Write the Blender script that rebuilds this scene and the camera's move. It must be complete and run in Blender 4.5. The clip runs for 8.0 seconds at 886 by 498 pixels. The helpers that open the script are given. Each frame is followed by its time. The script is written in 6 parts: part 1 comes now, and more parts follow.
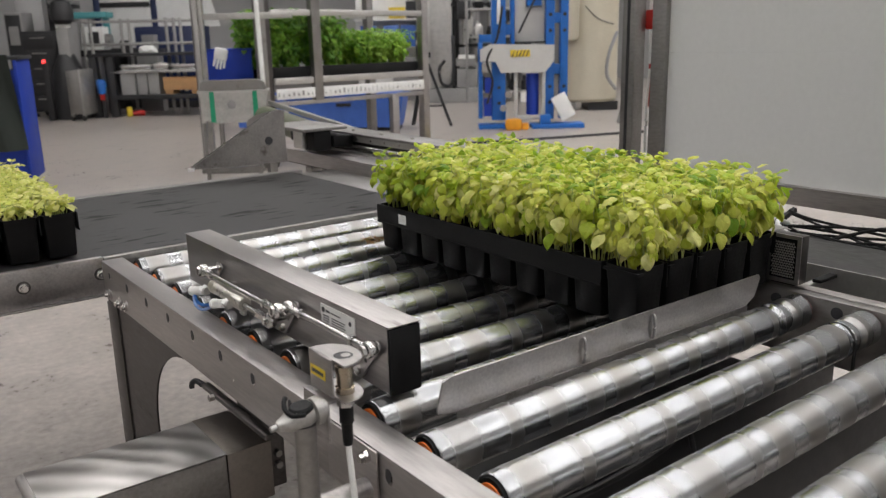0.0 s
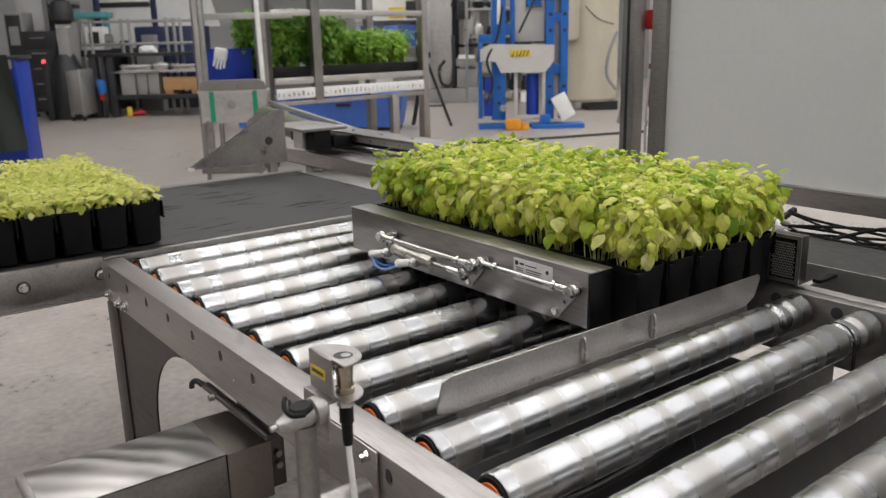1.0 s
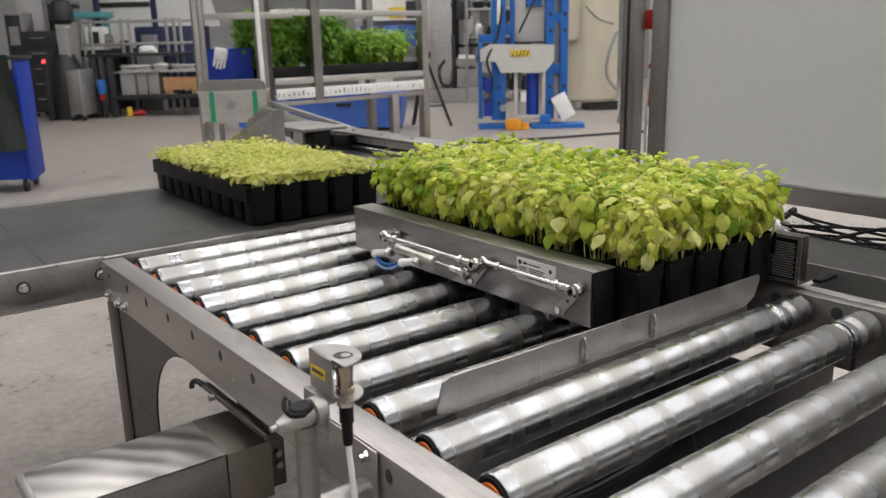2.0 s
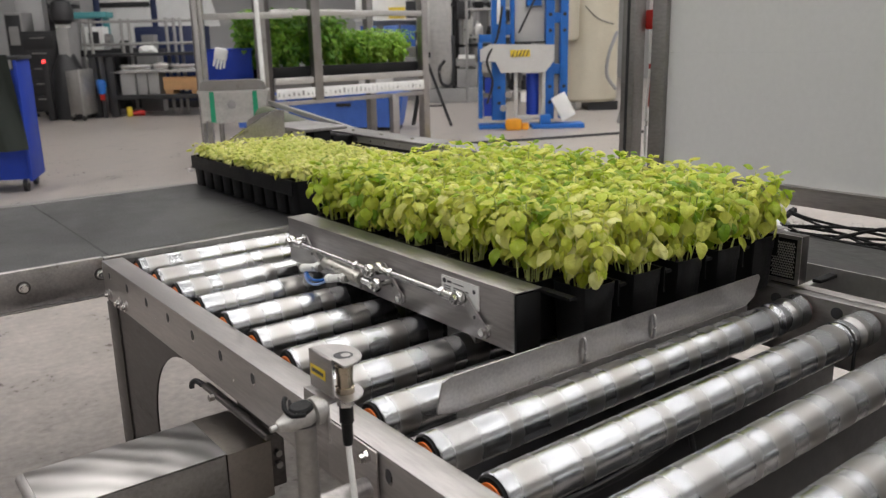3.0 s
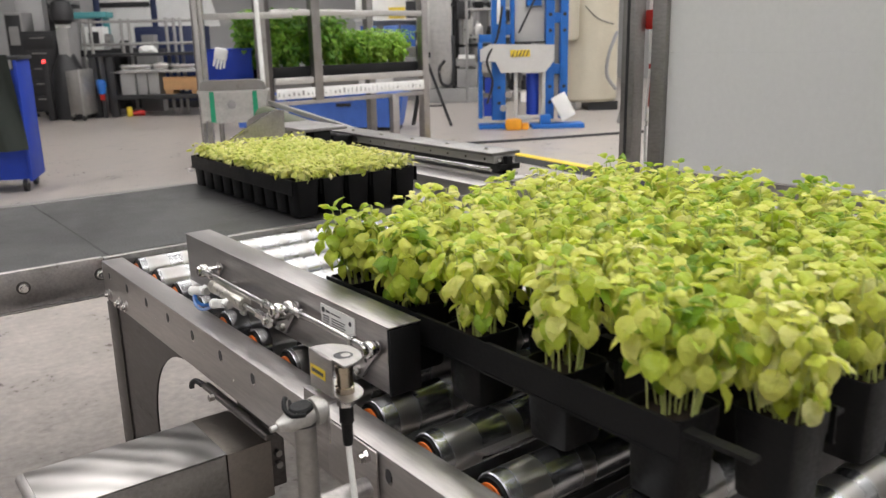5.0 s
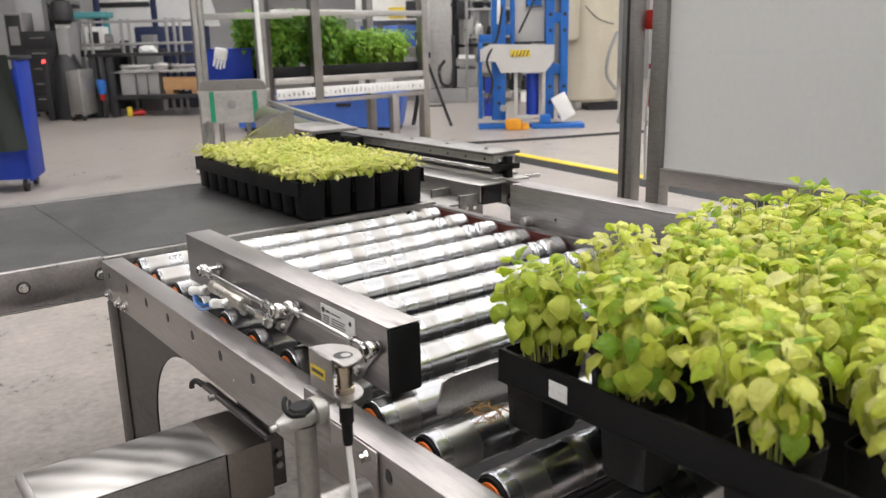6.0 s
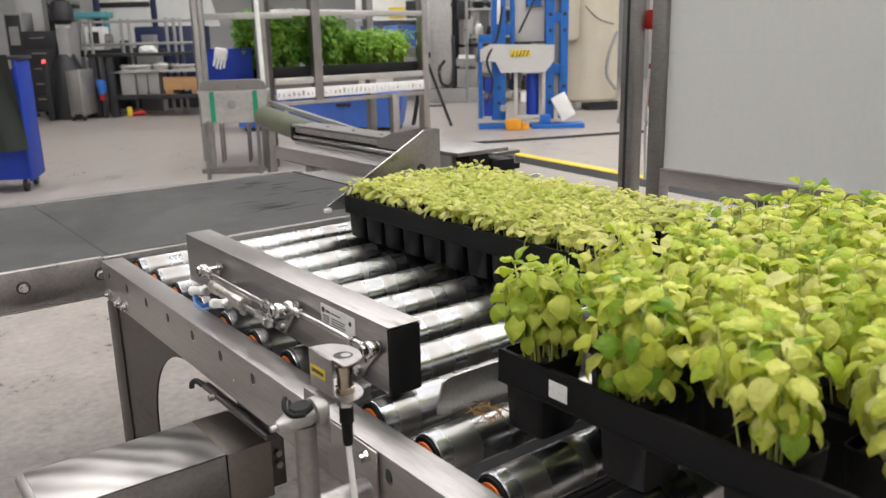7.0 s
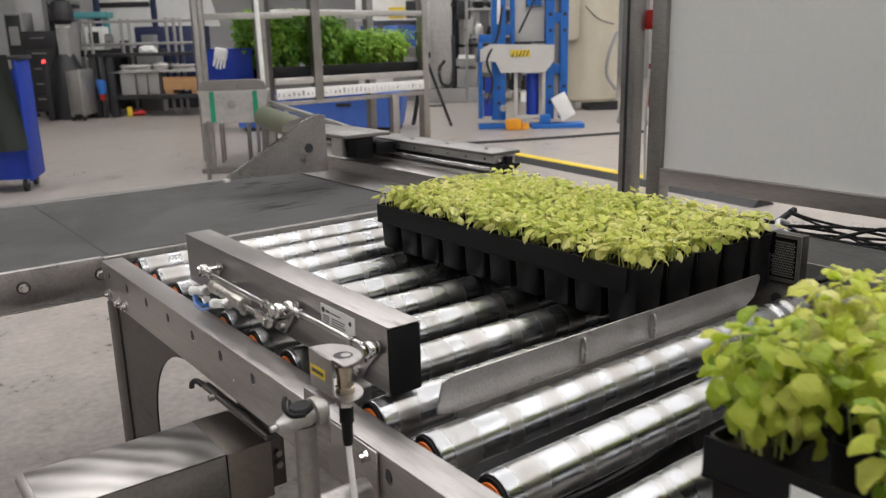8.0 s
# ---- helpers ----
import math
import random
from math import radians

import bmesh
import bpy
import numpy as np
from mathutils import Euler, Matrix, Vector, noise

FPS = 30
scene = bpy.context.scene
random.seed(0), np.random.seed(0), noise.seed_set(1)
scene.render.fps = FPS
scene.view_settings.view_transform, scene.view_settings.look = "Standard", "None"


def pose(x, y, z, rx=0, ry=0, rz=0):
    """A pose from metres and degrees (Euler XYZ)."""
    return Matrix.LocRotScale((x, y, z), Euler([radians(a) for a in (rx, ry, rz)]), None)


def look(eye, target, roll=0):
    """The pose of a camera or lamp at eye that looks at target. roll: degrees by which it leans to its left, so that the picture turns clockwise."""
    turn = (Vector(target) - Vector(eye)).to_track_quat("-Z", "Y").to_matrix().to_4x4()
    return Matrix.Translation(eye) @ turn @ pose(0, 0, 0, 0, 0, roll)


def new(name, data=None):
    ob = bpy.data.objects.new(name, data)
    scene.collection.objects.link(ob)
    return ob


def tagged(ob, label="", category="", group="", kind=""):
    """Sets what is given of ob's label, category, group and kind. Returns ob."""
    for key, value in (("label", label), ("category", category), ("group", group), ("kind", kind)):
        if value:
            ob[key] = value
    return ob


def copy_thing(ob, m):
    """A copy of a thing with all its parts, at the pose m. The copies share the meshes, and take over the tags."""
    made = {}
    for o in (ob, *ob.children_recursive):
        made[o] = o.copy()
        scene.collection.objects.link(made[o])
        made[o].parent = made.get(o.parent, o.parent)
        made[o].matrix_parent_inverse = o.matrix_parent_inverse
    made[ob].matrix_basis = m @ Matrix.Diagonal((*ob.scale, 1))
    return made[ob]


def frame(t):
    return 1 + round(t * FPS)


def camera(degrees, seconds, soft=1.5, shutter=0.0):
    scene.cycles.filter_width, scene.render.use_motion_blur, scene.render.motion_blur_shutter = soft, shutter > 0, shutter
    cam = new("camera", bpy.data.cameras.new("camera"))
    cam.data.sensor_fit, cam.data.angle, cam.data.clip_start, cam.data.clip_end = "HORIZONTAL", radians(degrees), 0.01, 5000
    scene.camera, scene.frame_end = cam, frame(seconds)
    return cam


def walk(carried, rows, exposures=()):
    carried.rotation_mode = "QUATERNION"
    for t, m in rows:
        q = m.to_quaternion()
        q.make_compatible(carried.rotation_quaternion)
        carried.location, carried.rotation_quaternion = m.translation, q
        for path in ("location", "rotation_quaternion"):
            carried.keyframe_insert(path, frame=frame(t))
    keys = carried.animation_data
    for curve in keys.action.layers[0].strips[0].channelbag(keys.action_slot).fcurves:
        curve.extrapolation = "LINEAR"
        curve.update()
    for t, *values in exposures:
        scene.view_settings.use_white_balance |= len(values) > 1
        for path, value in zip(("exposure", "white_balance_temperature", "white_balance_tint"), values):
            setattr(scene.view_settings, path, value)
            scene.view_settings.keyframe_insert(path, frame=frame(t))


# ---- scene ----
cam = camera(57.195, 8.0, 1.3, 0.15)
EYE = Vector((-0.4305, -1.4986, 1.0508))
HEAD, DOWN = radians(37.271), radians(14.492)
AIM = EYE + Vector((math.sin(HEAD) * math.cos(DOWN), math.cos(HEAD) * math.cos(DOWN), -math.sin(DOWN)))
walk(cam, [(0, look(EYE, AIM, -1.29)), (8.0, look(EYE, AIM, -1.29))],
     [(0, -0.12), (1.0, -0.08), (3.5, -0.06), (4.0, 0.06), (4.5, 0.18), (5.3, 0.29), (6.0, 0.33), (6.5, 0.28), (7.0, 0.28), (7.5, 0.26), (7.75, 0.14), (8.0, -0.02)])

cam.data.dof.use_dof, cam.data.dof.focus_distance, cam.data.dof.aperture_fstop = True, 1.20, 9.5

# ---- light ----
world = bpy.data.worlds.new("sky")
scene.world = world
world.use_nodes = True
wn = world.node_tree
sky = wn.nodes.new("ShaderNodeTexSky")
sky.sky_type, sky.sun_disc, sky.sun_elevation, sky.sun_rotation = "NISHITA", False, radians(40), radians(60)
wn.links.new(sky.outputs[0], wn.nodes["Background"].inputs[0])
wn.nodes["Background"].inputs[1].default_value = 0.12
LIGHT = 5.15    # glow of the unseen panes added in the ceiling

ZR = 0.67          # top of the rollers over the floor


# ---- materials ----
def node(nt, kind, **props):
    n = nt.nodes.new(kind)
    for k, v in props.items():
        if k == "loc":
            continue
        n.inputs[k].default_value = v
    return n


def material(name, color, rough=0.5, metal=0.0, var=0.15, scale=8.0, fine=120.0, bump=0.02, stretch=(1, 1, 1), spot=None,
             rough_var=0.15, spot_at=0.62):
    """Base colour varied at two scales, with fine relief. spot: colour of stains."""
    m = bpy.data.materials.new(name)
    m.use_nodes = True
    nt = m.node_tree
    b = nt.nodes["Principled BSDF"]
    tc = nt.nodes.new("ShaderNodeTexCoord")
    mp = nt.nodes.new("ShaderNodeMapping")
    mp.inputs["Scale"].default_value = stretch
    nt.links.new(tc.outputs["Object"], mp.inputs[0])
    n1 = node(nt, "ShaderNodeTexNoise", Scale=scale, Detail=5.0, Roughness=0.6)
    n2 = node(nt, "ShaderNodeTexNoise", Scale=fine, Detail=3.0, Roughness=0.6)
    nt.links.new(mp.outputs[0], n1.inputs["Vector"])
    nt.links.new(mp.outputs[0], n2.inputs["Vector"])
    add = nt.nodes.new("ShaderNodeMath")
    add.operation = "ADD"
    nt.links.new(n1.outputs[0], add.inputs[0])
    nt.links.new(n2.outputs[0], add.inputs[1])
    ramp = nt.nodes.new("ShaderNodeMapRange")
    ramp.inputs["From Min"].default_value, ramp.inputs["From Max"].default_value = 0.7, 1.3
    ramp.inputs["To Min"].default_value, ramp.inputs["To Max"].default_value = 1 - var, 1 + var
    nt.links.new(add.outputs[0], ramp.inputs["Value"])
    hsv = node(nt, "ShaderNodeHueSaturation", Color=(*color, 1))
    nt.links.new(ramp.outputs[0], hsv.inputs["Value"])
    col = hsv.outputs[0]
    if spot:
        n3 = node(nt, "ShaderNodeTexNoise", Scale=scale * 1.7, Detail=8.0, Roughness=0.7)
        nt.links.new(mp.outputs[0], n3.inputs["Vector"])
        r3 = nt.nodes.new("ShaderNodeMapRange")
        r3.inputs["From Min"].default_value, r3.inputs["From Max"].default_value = spot_at, spot_at + 0.1
        nt.links.new(n3.outputs[0], r3.inputs["Value"])
        mix = nt.nodes.new("ShaderNodeMix")
        mix.data_type = "RGBA"
        mix.inputs[7].default_value = (*spot, 1)
        nt.links.new(r3.outputs[0], mix.inputs[0])
        nt.links.new(col, mix.inputs[6])
        col = mix.outputs[2]
    nt.links.new(col, b.inputs["Base Color"])
    rr = nt.nodes.new("ShaderNodeMapRange")
    rr.inputs["From Min"].default_value, rr.inputs["From Max"].default_value = 0.7, 1.3
    rr.inputs["To Min"].default_value = max(0.03, rough * (1 - rough_var))
    rr.inputs["To Max"].default_value = min(1.0, rough * (1 + rough_var))
    nt.links.new(add.outputs[0], rr.inputs["Value"])
    nt.links.new(rr.outputs[0], b.inputs["Roughness"])
    b.inputs["Metallic"].default_value = metal
    if bump:
        bp = node(nt, "ShaderNodeBump", Strength=0.2, Distance=bump * 0.05)
        nt.links.new(add.outputs[0], bp.inputs["Height"])
        nt.links.new(bp.outputs[0], b.inputs["Normal"])
    return m


def glow(name, color, strength):
    m = bpy.data.materials.new(name)
    m.use_nodes = True
    b = m.node_tree.nodes["Principled BSDF"]
    b.inputs["Base Color"].default_value = (*color, 1)
    b.inputs["Emission Color"].default_value = (*color, 1)
    b.inputs["Emission Strength"].default_value = strength
    return m


def leaf_material(name, stops, blotch):
    """Thin leaves: each with its own tint, lit through from behind, with darker blotches."""
    m = bpy.data.materials.new(name)
    m.use_nodes = True
    nt = m.node_tree
    b = nt.nodes["Principled BSDF"]
    out = nt.nodes["Material Output"]
    geo = nt.nodes.new("ShaderNodeNewGeometry")
    ramp = nt.nodes.new("ShaderNodeValToRGB")
    els = ramp.color_ramp.elements
    while len(els) < len(stops):
        els.new(0.5)
    for e, (pos, c) in zip(els, stops):
        e.position, e.color = pos, (*c, 1)
    info = nt.nodes.new("ShaderNodeObjectInfo")
    own = nt.nodes.new("ShaderNodeMath")
    own.operation = "MULTIPLY_ADD"
    own.inputs[1].default_value, own.inputs[2].default_value = 0.36, -0.14
    nt.links.new(info.outputs["Random"], own.inputs[0])
    tint = nt.nodes.new("ShaderNodeMath")
    tint.operation = "MULTIPLY_ADD"
    tint.inputs[1].default_value = 0.9
    nt.links.new(geo.outputs["Random Per Island"], tint.inputs[0])
    nt.links.new(own.outputs[0], tint.inputs[2])
    nt.links.new(tint.outputs[0], ramp.inputs[0])
    tc = nt.nodes.new("ShaderNodeTexCoord")
    n1 = node(nt, "ShaderNodeTexNoise", Scale=55.0, Detail=4.0)
    n2 = node(nt, "ShaderNodeTexNoise", Scale=160.0, Detail=3.0)
    nt.links.new(tc.outputs["Object"], n1.inputs["Vector"])
    nt.links.new(tc.outputs["Object"], n2.inputs["Vector"])
    r1 = nt.nodes.new("ShaderNodeMapRange")
    r1.inputs["From Min"].default_value, r1.inputs["From Max"].default_value = 0.58, 0.72
    r1.inputs["To Max"].default_value = 0.55
    nt.links.new(n1.outputs[0], r1.inputs["Value"])
    mix = nt.nodes.new("ShaderNodeMix")
    mix.data_type = "RGBA"
    mix.inputs[7].default_value = (*blotch, 1)
    nt.links.new(r1.outputs[0], mix.inputs[0])
    nt.links.new(ramp.outputs[0], mix.inputs[6])
    n3 = node(nt, "ShaderNodeTexNoise", Scale=85.0, Detail=5.0)
    nt.links.new(tc.outputs["Object"], n3.inputs["Vector"])
    r3 = nt.nodes.new("ShaderNodeMapRange")
    r3.inputs["From Min"].default_value, r3.inputs["From Max"].default_value = 0.66, 0.75
    r3.inputs["To Max"].default_value = 0.45
    nt.links.new(n3.outputs[0], r3.inputs["Value"])
    fleck = nt.nodes.new("ShaderNodeMix")
    fleck.data_type = "RGBA"
    fleck.inputs[7].default_value = (0.27, 0.17, 0.06, 1)
    nt.links.new(r3.outputs[0], fleck.inputs[0])
    nt.links.new(mix.outputs[2], fleck.inputs[6])
    mix = fleck
    nt.links.new(mix.outputs[2], b.inputs["Base Color"])
    b.inputs["Roughness"].default_value = 0.33
    bp = node(nt, "ShaderNodeBump", Strength=1.0, Distance=0.0045)
    nt.links.new(n2.outputs[0], bp.inputs["Height"])
    nt.links.new(bp.outputs[0], b.inputs["Normal"])
    tr = nt.nodes.new("ShaderNodeBsdfTranslucent")
    nt.links.new(mix.outputs[2], tr.inputs[0])
    ms = nt.nodes.new("ShaderNodeMixShader")
    ms.inputs[0].default_value = 0.44
    nt.links.new(b.outputs[0], ms.inputs[1])
    nt.links.new(tr.outputs[0], ms.inputs[2])
    nt.links.new(ms.outputs[0], out.inputs["Surface"])
    return m


def swirl_material():
    """Ground steel with broad curved polishing marks."""
    m = material("swirl_steel", (0.50, 0.49, 0.475), 0.3, 1.0, 0.1, 9, 160, 0.01)
    nt = m.node_tree
    b = nt.nodes["Principled BSDF"]
    tc = nt.nodes.new("ShaderNodeTexCoord")
    mp = nt.nodes.new("ShaderNodeMapping")
    mp.inputs["Location"].default_value = (0.36, 0.52, 0.0)
    nt.links.new(tc.outputs["Object"], mp.inputs[0])
    w = node(nt, "ShaderNodeTexWave", Scale=7.5, Distortion=3.4, Detail=2.0)
    w.wave_type = "RINGS"
    w.rings_direction = "Z"
    nt.links.new(mp.outputs[0], w.inputs["Vector"])
    r = nt.nodes.new("ShaderNodeMapRange")
    r.inputs["To Min"].default_value, r.inputs["To Max"].default_value = 0.36, 0.50
    nt.links.new(w.outputs["Fac"], r.inputs["Value"])
    nt.links.new(r.outputs[0], b.inputs["Roughness"])
    c = nt.nodes.new("ShaderNodeMix")
    c.data_type = "RGBA"
    c.inputs[6].default_value, c.inputs[7].default_value = (0.40, 0.385, 0.37, 1), (0.64, 0.622, 0.605, 1)
    nt.links.new(w.outputs["Fac"], c.inputs[0])
    nt.links.new(c.outputs[2], b.inputs["Base Color"])
    return m


def tube_material():
    """Zinc-plated tube: dull worn rings along its length, fine lengthwise streaks, each roller worn in its own way."""
    m = bpy.data.materials.new("zinc_tube")
    m.use_nodes = True
    nt = m.node_tree
    b = nt.nodes["Principled BSDF"]
    tc = nt.nodes.new("ShaderNodeTexCoord")
    info = nt.nodes.new("ShaderNodeObjectInfo")
    off = nt.nodes.new("ShaderNodeVectorMath")
    off.operation = "MULTIPLY_ADD"
    off.inputs[1].default_value = (40, 40, 40)
    nt.links.new(info.outputs["Random"], off.inputs[0])
    nt.links.new(tc.outputs["Object"], off.inputs[2])

    def band(stretch, scale, detail):
        mp = nt.nodes.new("ShaderNodeMapping")
        mp.inputs["Scale"].default_value = stretch
        nt.links.new(off.outputs[0], mp.inputs[0])
        n = node(nt, "ShaderNodeTexNoise", Scale=scale, Detail=detail, Roughness=0.6)
        nt.links.new(mp.outputs[0], n.inputs["Vector"])
        return n.outputs[0]

    rings, streaks, smear = band((1, 0.03, 0.03), 26.0, 0.0), band((0.05, 1, 1), 160.0, 3.0), band((1.4, 1, 1), 34.0, 7.0)
    # pots rub at an even pitch along the tube; the bands wander a little
    sep = nt.nodes.new("ShaderNodeSeparateXYZ")
    nt.links.new(tc.outputs["Object"], sep.inputs[0])

    def math_node(op, a, b, c=None):
        n = nt.nodes.new("ShaderNodeMath")
        n.operation = op
        for i, v in enumerate((a, b, c)):
            if v is None:
                continue
            if isinstance(v, (int, float)):
                n.inputs[i].default_value = v
            else:
                nt.links.new(v, n.inputs[i])
        return n.outputs[0]

    phase = math_node("MULTIPLY_ADD", sep.outputs[0], 2 * math.pi / 0.0613, math_node("MULTIPLY", rings, 5.0))
    worn = math_node("ADD", math_node("COSINE", phase, 0.0), math_node("MULTIPLY_ADD", rings, 3.0, -1.5))
    r = nt.nodes.new("ShaderNodeMapRange")
    r.inputs["From Min"].default_value, r.inputs["From Max"].default_value = -1.0, 1.6
    r.interpolation_type = "SMOOTHSTEP"
    nt.links.new(worn, r.inputs["Value"])
    mix = nt.nodes.new("ShaderNodeMix")
    mix.data_type = "RGBA"
    mix.inputs[6].default_value, mix.inputs[7].default_value = (0.49, 0.503, 0.52, 1), (0.36, 0.348, 0.33, 1)
    nt.links.new(r.outputs[0], mix.inputs[0])
    k = nt.nodes.new("ShaderNodeMapRange")
    k.inputs["From Min"].default_value, k.inputs["From Max"].default_value = 0.62, 0.74
    k.inputs["To Max"].default_value = 0.4
    nt.links.new(smear, k.inputs["Value"])
    mix2 = nt.nodes.new("ShaderNodeMix")
    mix2.data_type = "RGBA"
    mix2.inputs[7].default_value = (0.20, 0.19, 0.175, 1)
    nt.links.new(k.outputs[0], mix2.inputs[0])
    nt.links.new(mix.outputs[2], mix2.inputs[6])
    nt.links.new(mix2.outputs[2], b.inputs["Base Color"])
    b.inputs["Metallic"].default_value = 1.0
    g = nt.nodes.new("ShaderNodeMath")
    g.operation = "MULTIPLY_ADD"
    g.inputs[1].default_value, g.inputs[2].default_value = 0.07, 0.225
    nt.links.new(r.outputs[0], g.inputs[0])
    g2 = nt.nodes.new("ShaderNodeMath")
    g2.operation = "MULTIPLY_ADD"
    g2.inputs[1].default_value = 0.04
    nt.links.new(streaks, g2.inputs[0])
    nt.links.new(g.outputs[0], g2.inputs[2])
    nt.links.new(g2.outputs[0], b.inputs["Roughness"])
    dents = node(nt, "ShaderNodeBump", Strength=0.18, Distance=0.0006)
    nt.links.new(smear, dents.inputs["Height"])
    nt.links.new(dents.outputs[0], b.inputs["Normal"])
    return m


def belt_material():
    """Rubber belt: dry and dusty on one stretch, wet and streaked on the other."""
    m = material("conveyor_belt", (0.040, 0.0395, 0.039), 0.42, 0.0, 0.3, 5, 260, 0.012, (1, 1, 1), (0.065, 0.062, 0.058), 0.35, 0.66)
    nt = m.node_tree
    b = nt.nodes["Principled BSDF"]
    dry, dull = b.inputs["Base Color"].links[0].from_socket, b.inputs["Roughness"].links[0].from_socket
    tc = nt.nodes.new("ShaderNodeTexCoord")
    sep = nt.nodes.new("ShaderNodeSeparateXYZ")
    nt.links.new(tc.outputs["Object"], sep.inputs[0])
    edge = node(nt, "ShaderNodeTexNoise", Scale=7.0, Detail=6.0, Roughness=0.65)
    nt.links.new(tc.outputs["Object"], edge.inputs["Vector"])
    wob = nt.nodes.new("ShaderNodeMath")
    wob.operation = "MULTIPLY_ADD"
    wob.inputs[1].default_value = 0.35
    nt.links.new(edge.outputs[0], wob.inputs[0])
    nt.links.new(sep.outputs[0], wob.inputs[2])
    wet = nt.nodes.new("ShaderNodeMapRange")
    wet.interpolation_type = "SMOOTHSTEP"
    wet.inputs["From Min"].default_value, wet.inputs["From Max"].default_value = -0.36, -0.16
    nt.links.new(wob.outputs[0], wet.inputs["Value"])
    mp = nt.nodes.new("ShaderNodeMapping")
    mp.inputs["Scale"].default_value = (0.22, 1.0, 1)
    nt.links.new(tc.outputs["Object"], mp.inputs[0])
    drops = node(nt, "ShaderNodeTexNoise", Scale=46.0, Detail=3.0, Roughness=0.6)
    nt.links.new(mp.outputs[0], drops.inputs["Vector"])
    patch = node(nt, "ShaderNodeTexNoise", Scale=6.0, Detail=2.0)
    nt.links.new(tc.outputs["Object"], patch.inputs["Vector"])
    gather = nt.nodes.new("ShaderNodeMath")
    gather.operation = "MULTIPLY_ADD"
    gather.inputs[1].default_value = 0.7
    nt.links.new(patch.outputs[0], gather.inputs[0])
    nt.links.new(drops.outputs[0], gather.inputs[2])
    streak = nt.nodes.new("ShaderNodeMapRange")
    streak.inputs["From Min"].default_value, streak.inputs["From Max"].default_value = 0.93, 1.02
    nt.links.new(gather.outputs[0], streak.inputs["Value"])
    dark = nt.nodes.new("ShaderNodeMix")
    dark.data_type = "RGBA"
    dark.inputs[6].default_value, dark.inputs[7].default_value = (0.027, 0.0265, 0.027, 1), (0.006, 0.006, 0.006, 1)
    nt.links.new(streak.outputs[0], dark.inputs[0])
    mix = nt.nodes.new("ShaderNodeMix")
    mix.data_type = "RGBA"
    nt.links.new(wet.outputs[0], mix.inputs[0])
    nt.links.new(dry, mix.inputs[6])
    soak = nt.nodes.new("ShaderNodeMapRange")
    soak.inputs["From Min"].default_value, soak.inputs["From Max"].default_value = 0.30, 0.75
    soak.inputs["To Min"].default_value, soak.inputs["To Max"].default_value = 1.0, 0.35
    nt.links.new(wob.outputs[0], soak.inputs["Value"])
    dim = nt.nodes.new("ShaderNodeHueSaturation")
    nt.links.new(soak.outputs[0], dim.inputs["Value"])
    nt.links.new(dark.outputs[2], dim.inputs["Color"])
    nt.links.new(dim.outputs[0], mix.inputs[7])
    nt.links.new(mix.outputs[2], b.inputs["Base Color"])
    both = nt.nodes.new("ShaderNodeMath")
    both.operation = "MULTIPLY"
    nt.links.new(wet.outputs[0], both.inputs[0])
    nt.links.new(streak.outputs[0], both.inputs[1])
    sheen = nt.nodes.new("ShaderNodeMapRange")
    sheen.inputs["To Min"].default_value, sheen.inputs["To Max"].default_value = 0.5, 0.08
    nt.links.new(both.outputs[0], sheen.inputs["Value"])
    nt.links.new(sheen.outputs[0], b.inputs["Specular IOR Level"])
    gloss = nt.nodes.new("ShaderNodeMix")
    gloss.inputs[3].default_value = 0.40
    nt.links.new(wet.outputs[0], gloss.inputs[0])
    nt.links.new(dull, gloss.inputs[2])
    nt.links.new(gloss.outputs[0], b.inputs["Roughness"])
    return m


STEEL = material("brushed_steel", (0.43, 0.41, 0.40), 0.42, 1.0, 0.22, 11, 240, 0.012, (1, 0.10, 1), (0.21, 0.19, 0.175), 0.32, 0.60)
STEEL_SWIRL = swirl_material()
STEEL_DARK = material("weathered_steel", (0.30, 0.29, 0.28), 0.42, 1.0, 0.2, 7, 140, 0.015, (1, 0.3, 1), (0.18, 0.165, 0.15), 0.2, 0.62)
# darker steel; on the leg gusset this colour holds the shade of its recess
DARK_SHADED = material("dark_shaded_steel", (0.12, 0.112, 0.108), 0.46, 1.0, 0.3, 8, 140, 0.015, (1, 0.3, 1), (0.09, 0.08, 0.075), 0.25, 0.60)
ZINC = tube_material()
CHROME = material("polished_steel", (0.62, 0.61, 0.595), 0.2, 1.0, 0.06, 30, 300, 0.0)
GALV = material("galvanised_steel", (0.48, 0.47, 0.45), 0.5, 0.85, 0.2, 14, 150, 0.01)
ALU = material("aluminium_profile", (0.55, 0.54, 0.52), 0.42, 0.9, 0.1, 12, 150, 0.005)
BLACK = material("black_plastic", (0.0048, 0.0048, 0.0054), 0.52, 0.0, 0.35, 18, 220, 0.02, (1, 1, 1), (0.022, 0.021, 0.020), 0.2, 0.66)
BLACK.node_tree.nodes["Principled BSDF"].inputs["Specular IOR Level"].default_value = 0.25
RUBBER = material("black_rubber", (0.014, 0.014, 0.014), 0.55, 0.0, 0.3, 14, 200, 0.02)
BELT = belt_material()
ORANGE = material("orange_plastic", (0.72, 0.16, 0.02), 0.4, 0.0, 0.1, 40, 200, 0.0)
AMBER = material("amber_plastic", (0.80, 0.34, 0.02), 0.45, 0.0, 0.15, 12, 120, 0.01)
YELLOW = material("yellow_paint", (0.75, 0.55, 0.04), 0.5, 0.0, 0.15, 12, 120, 0.01)
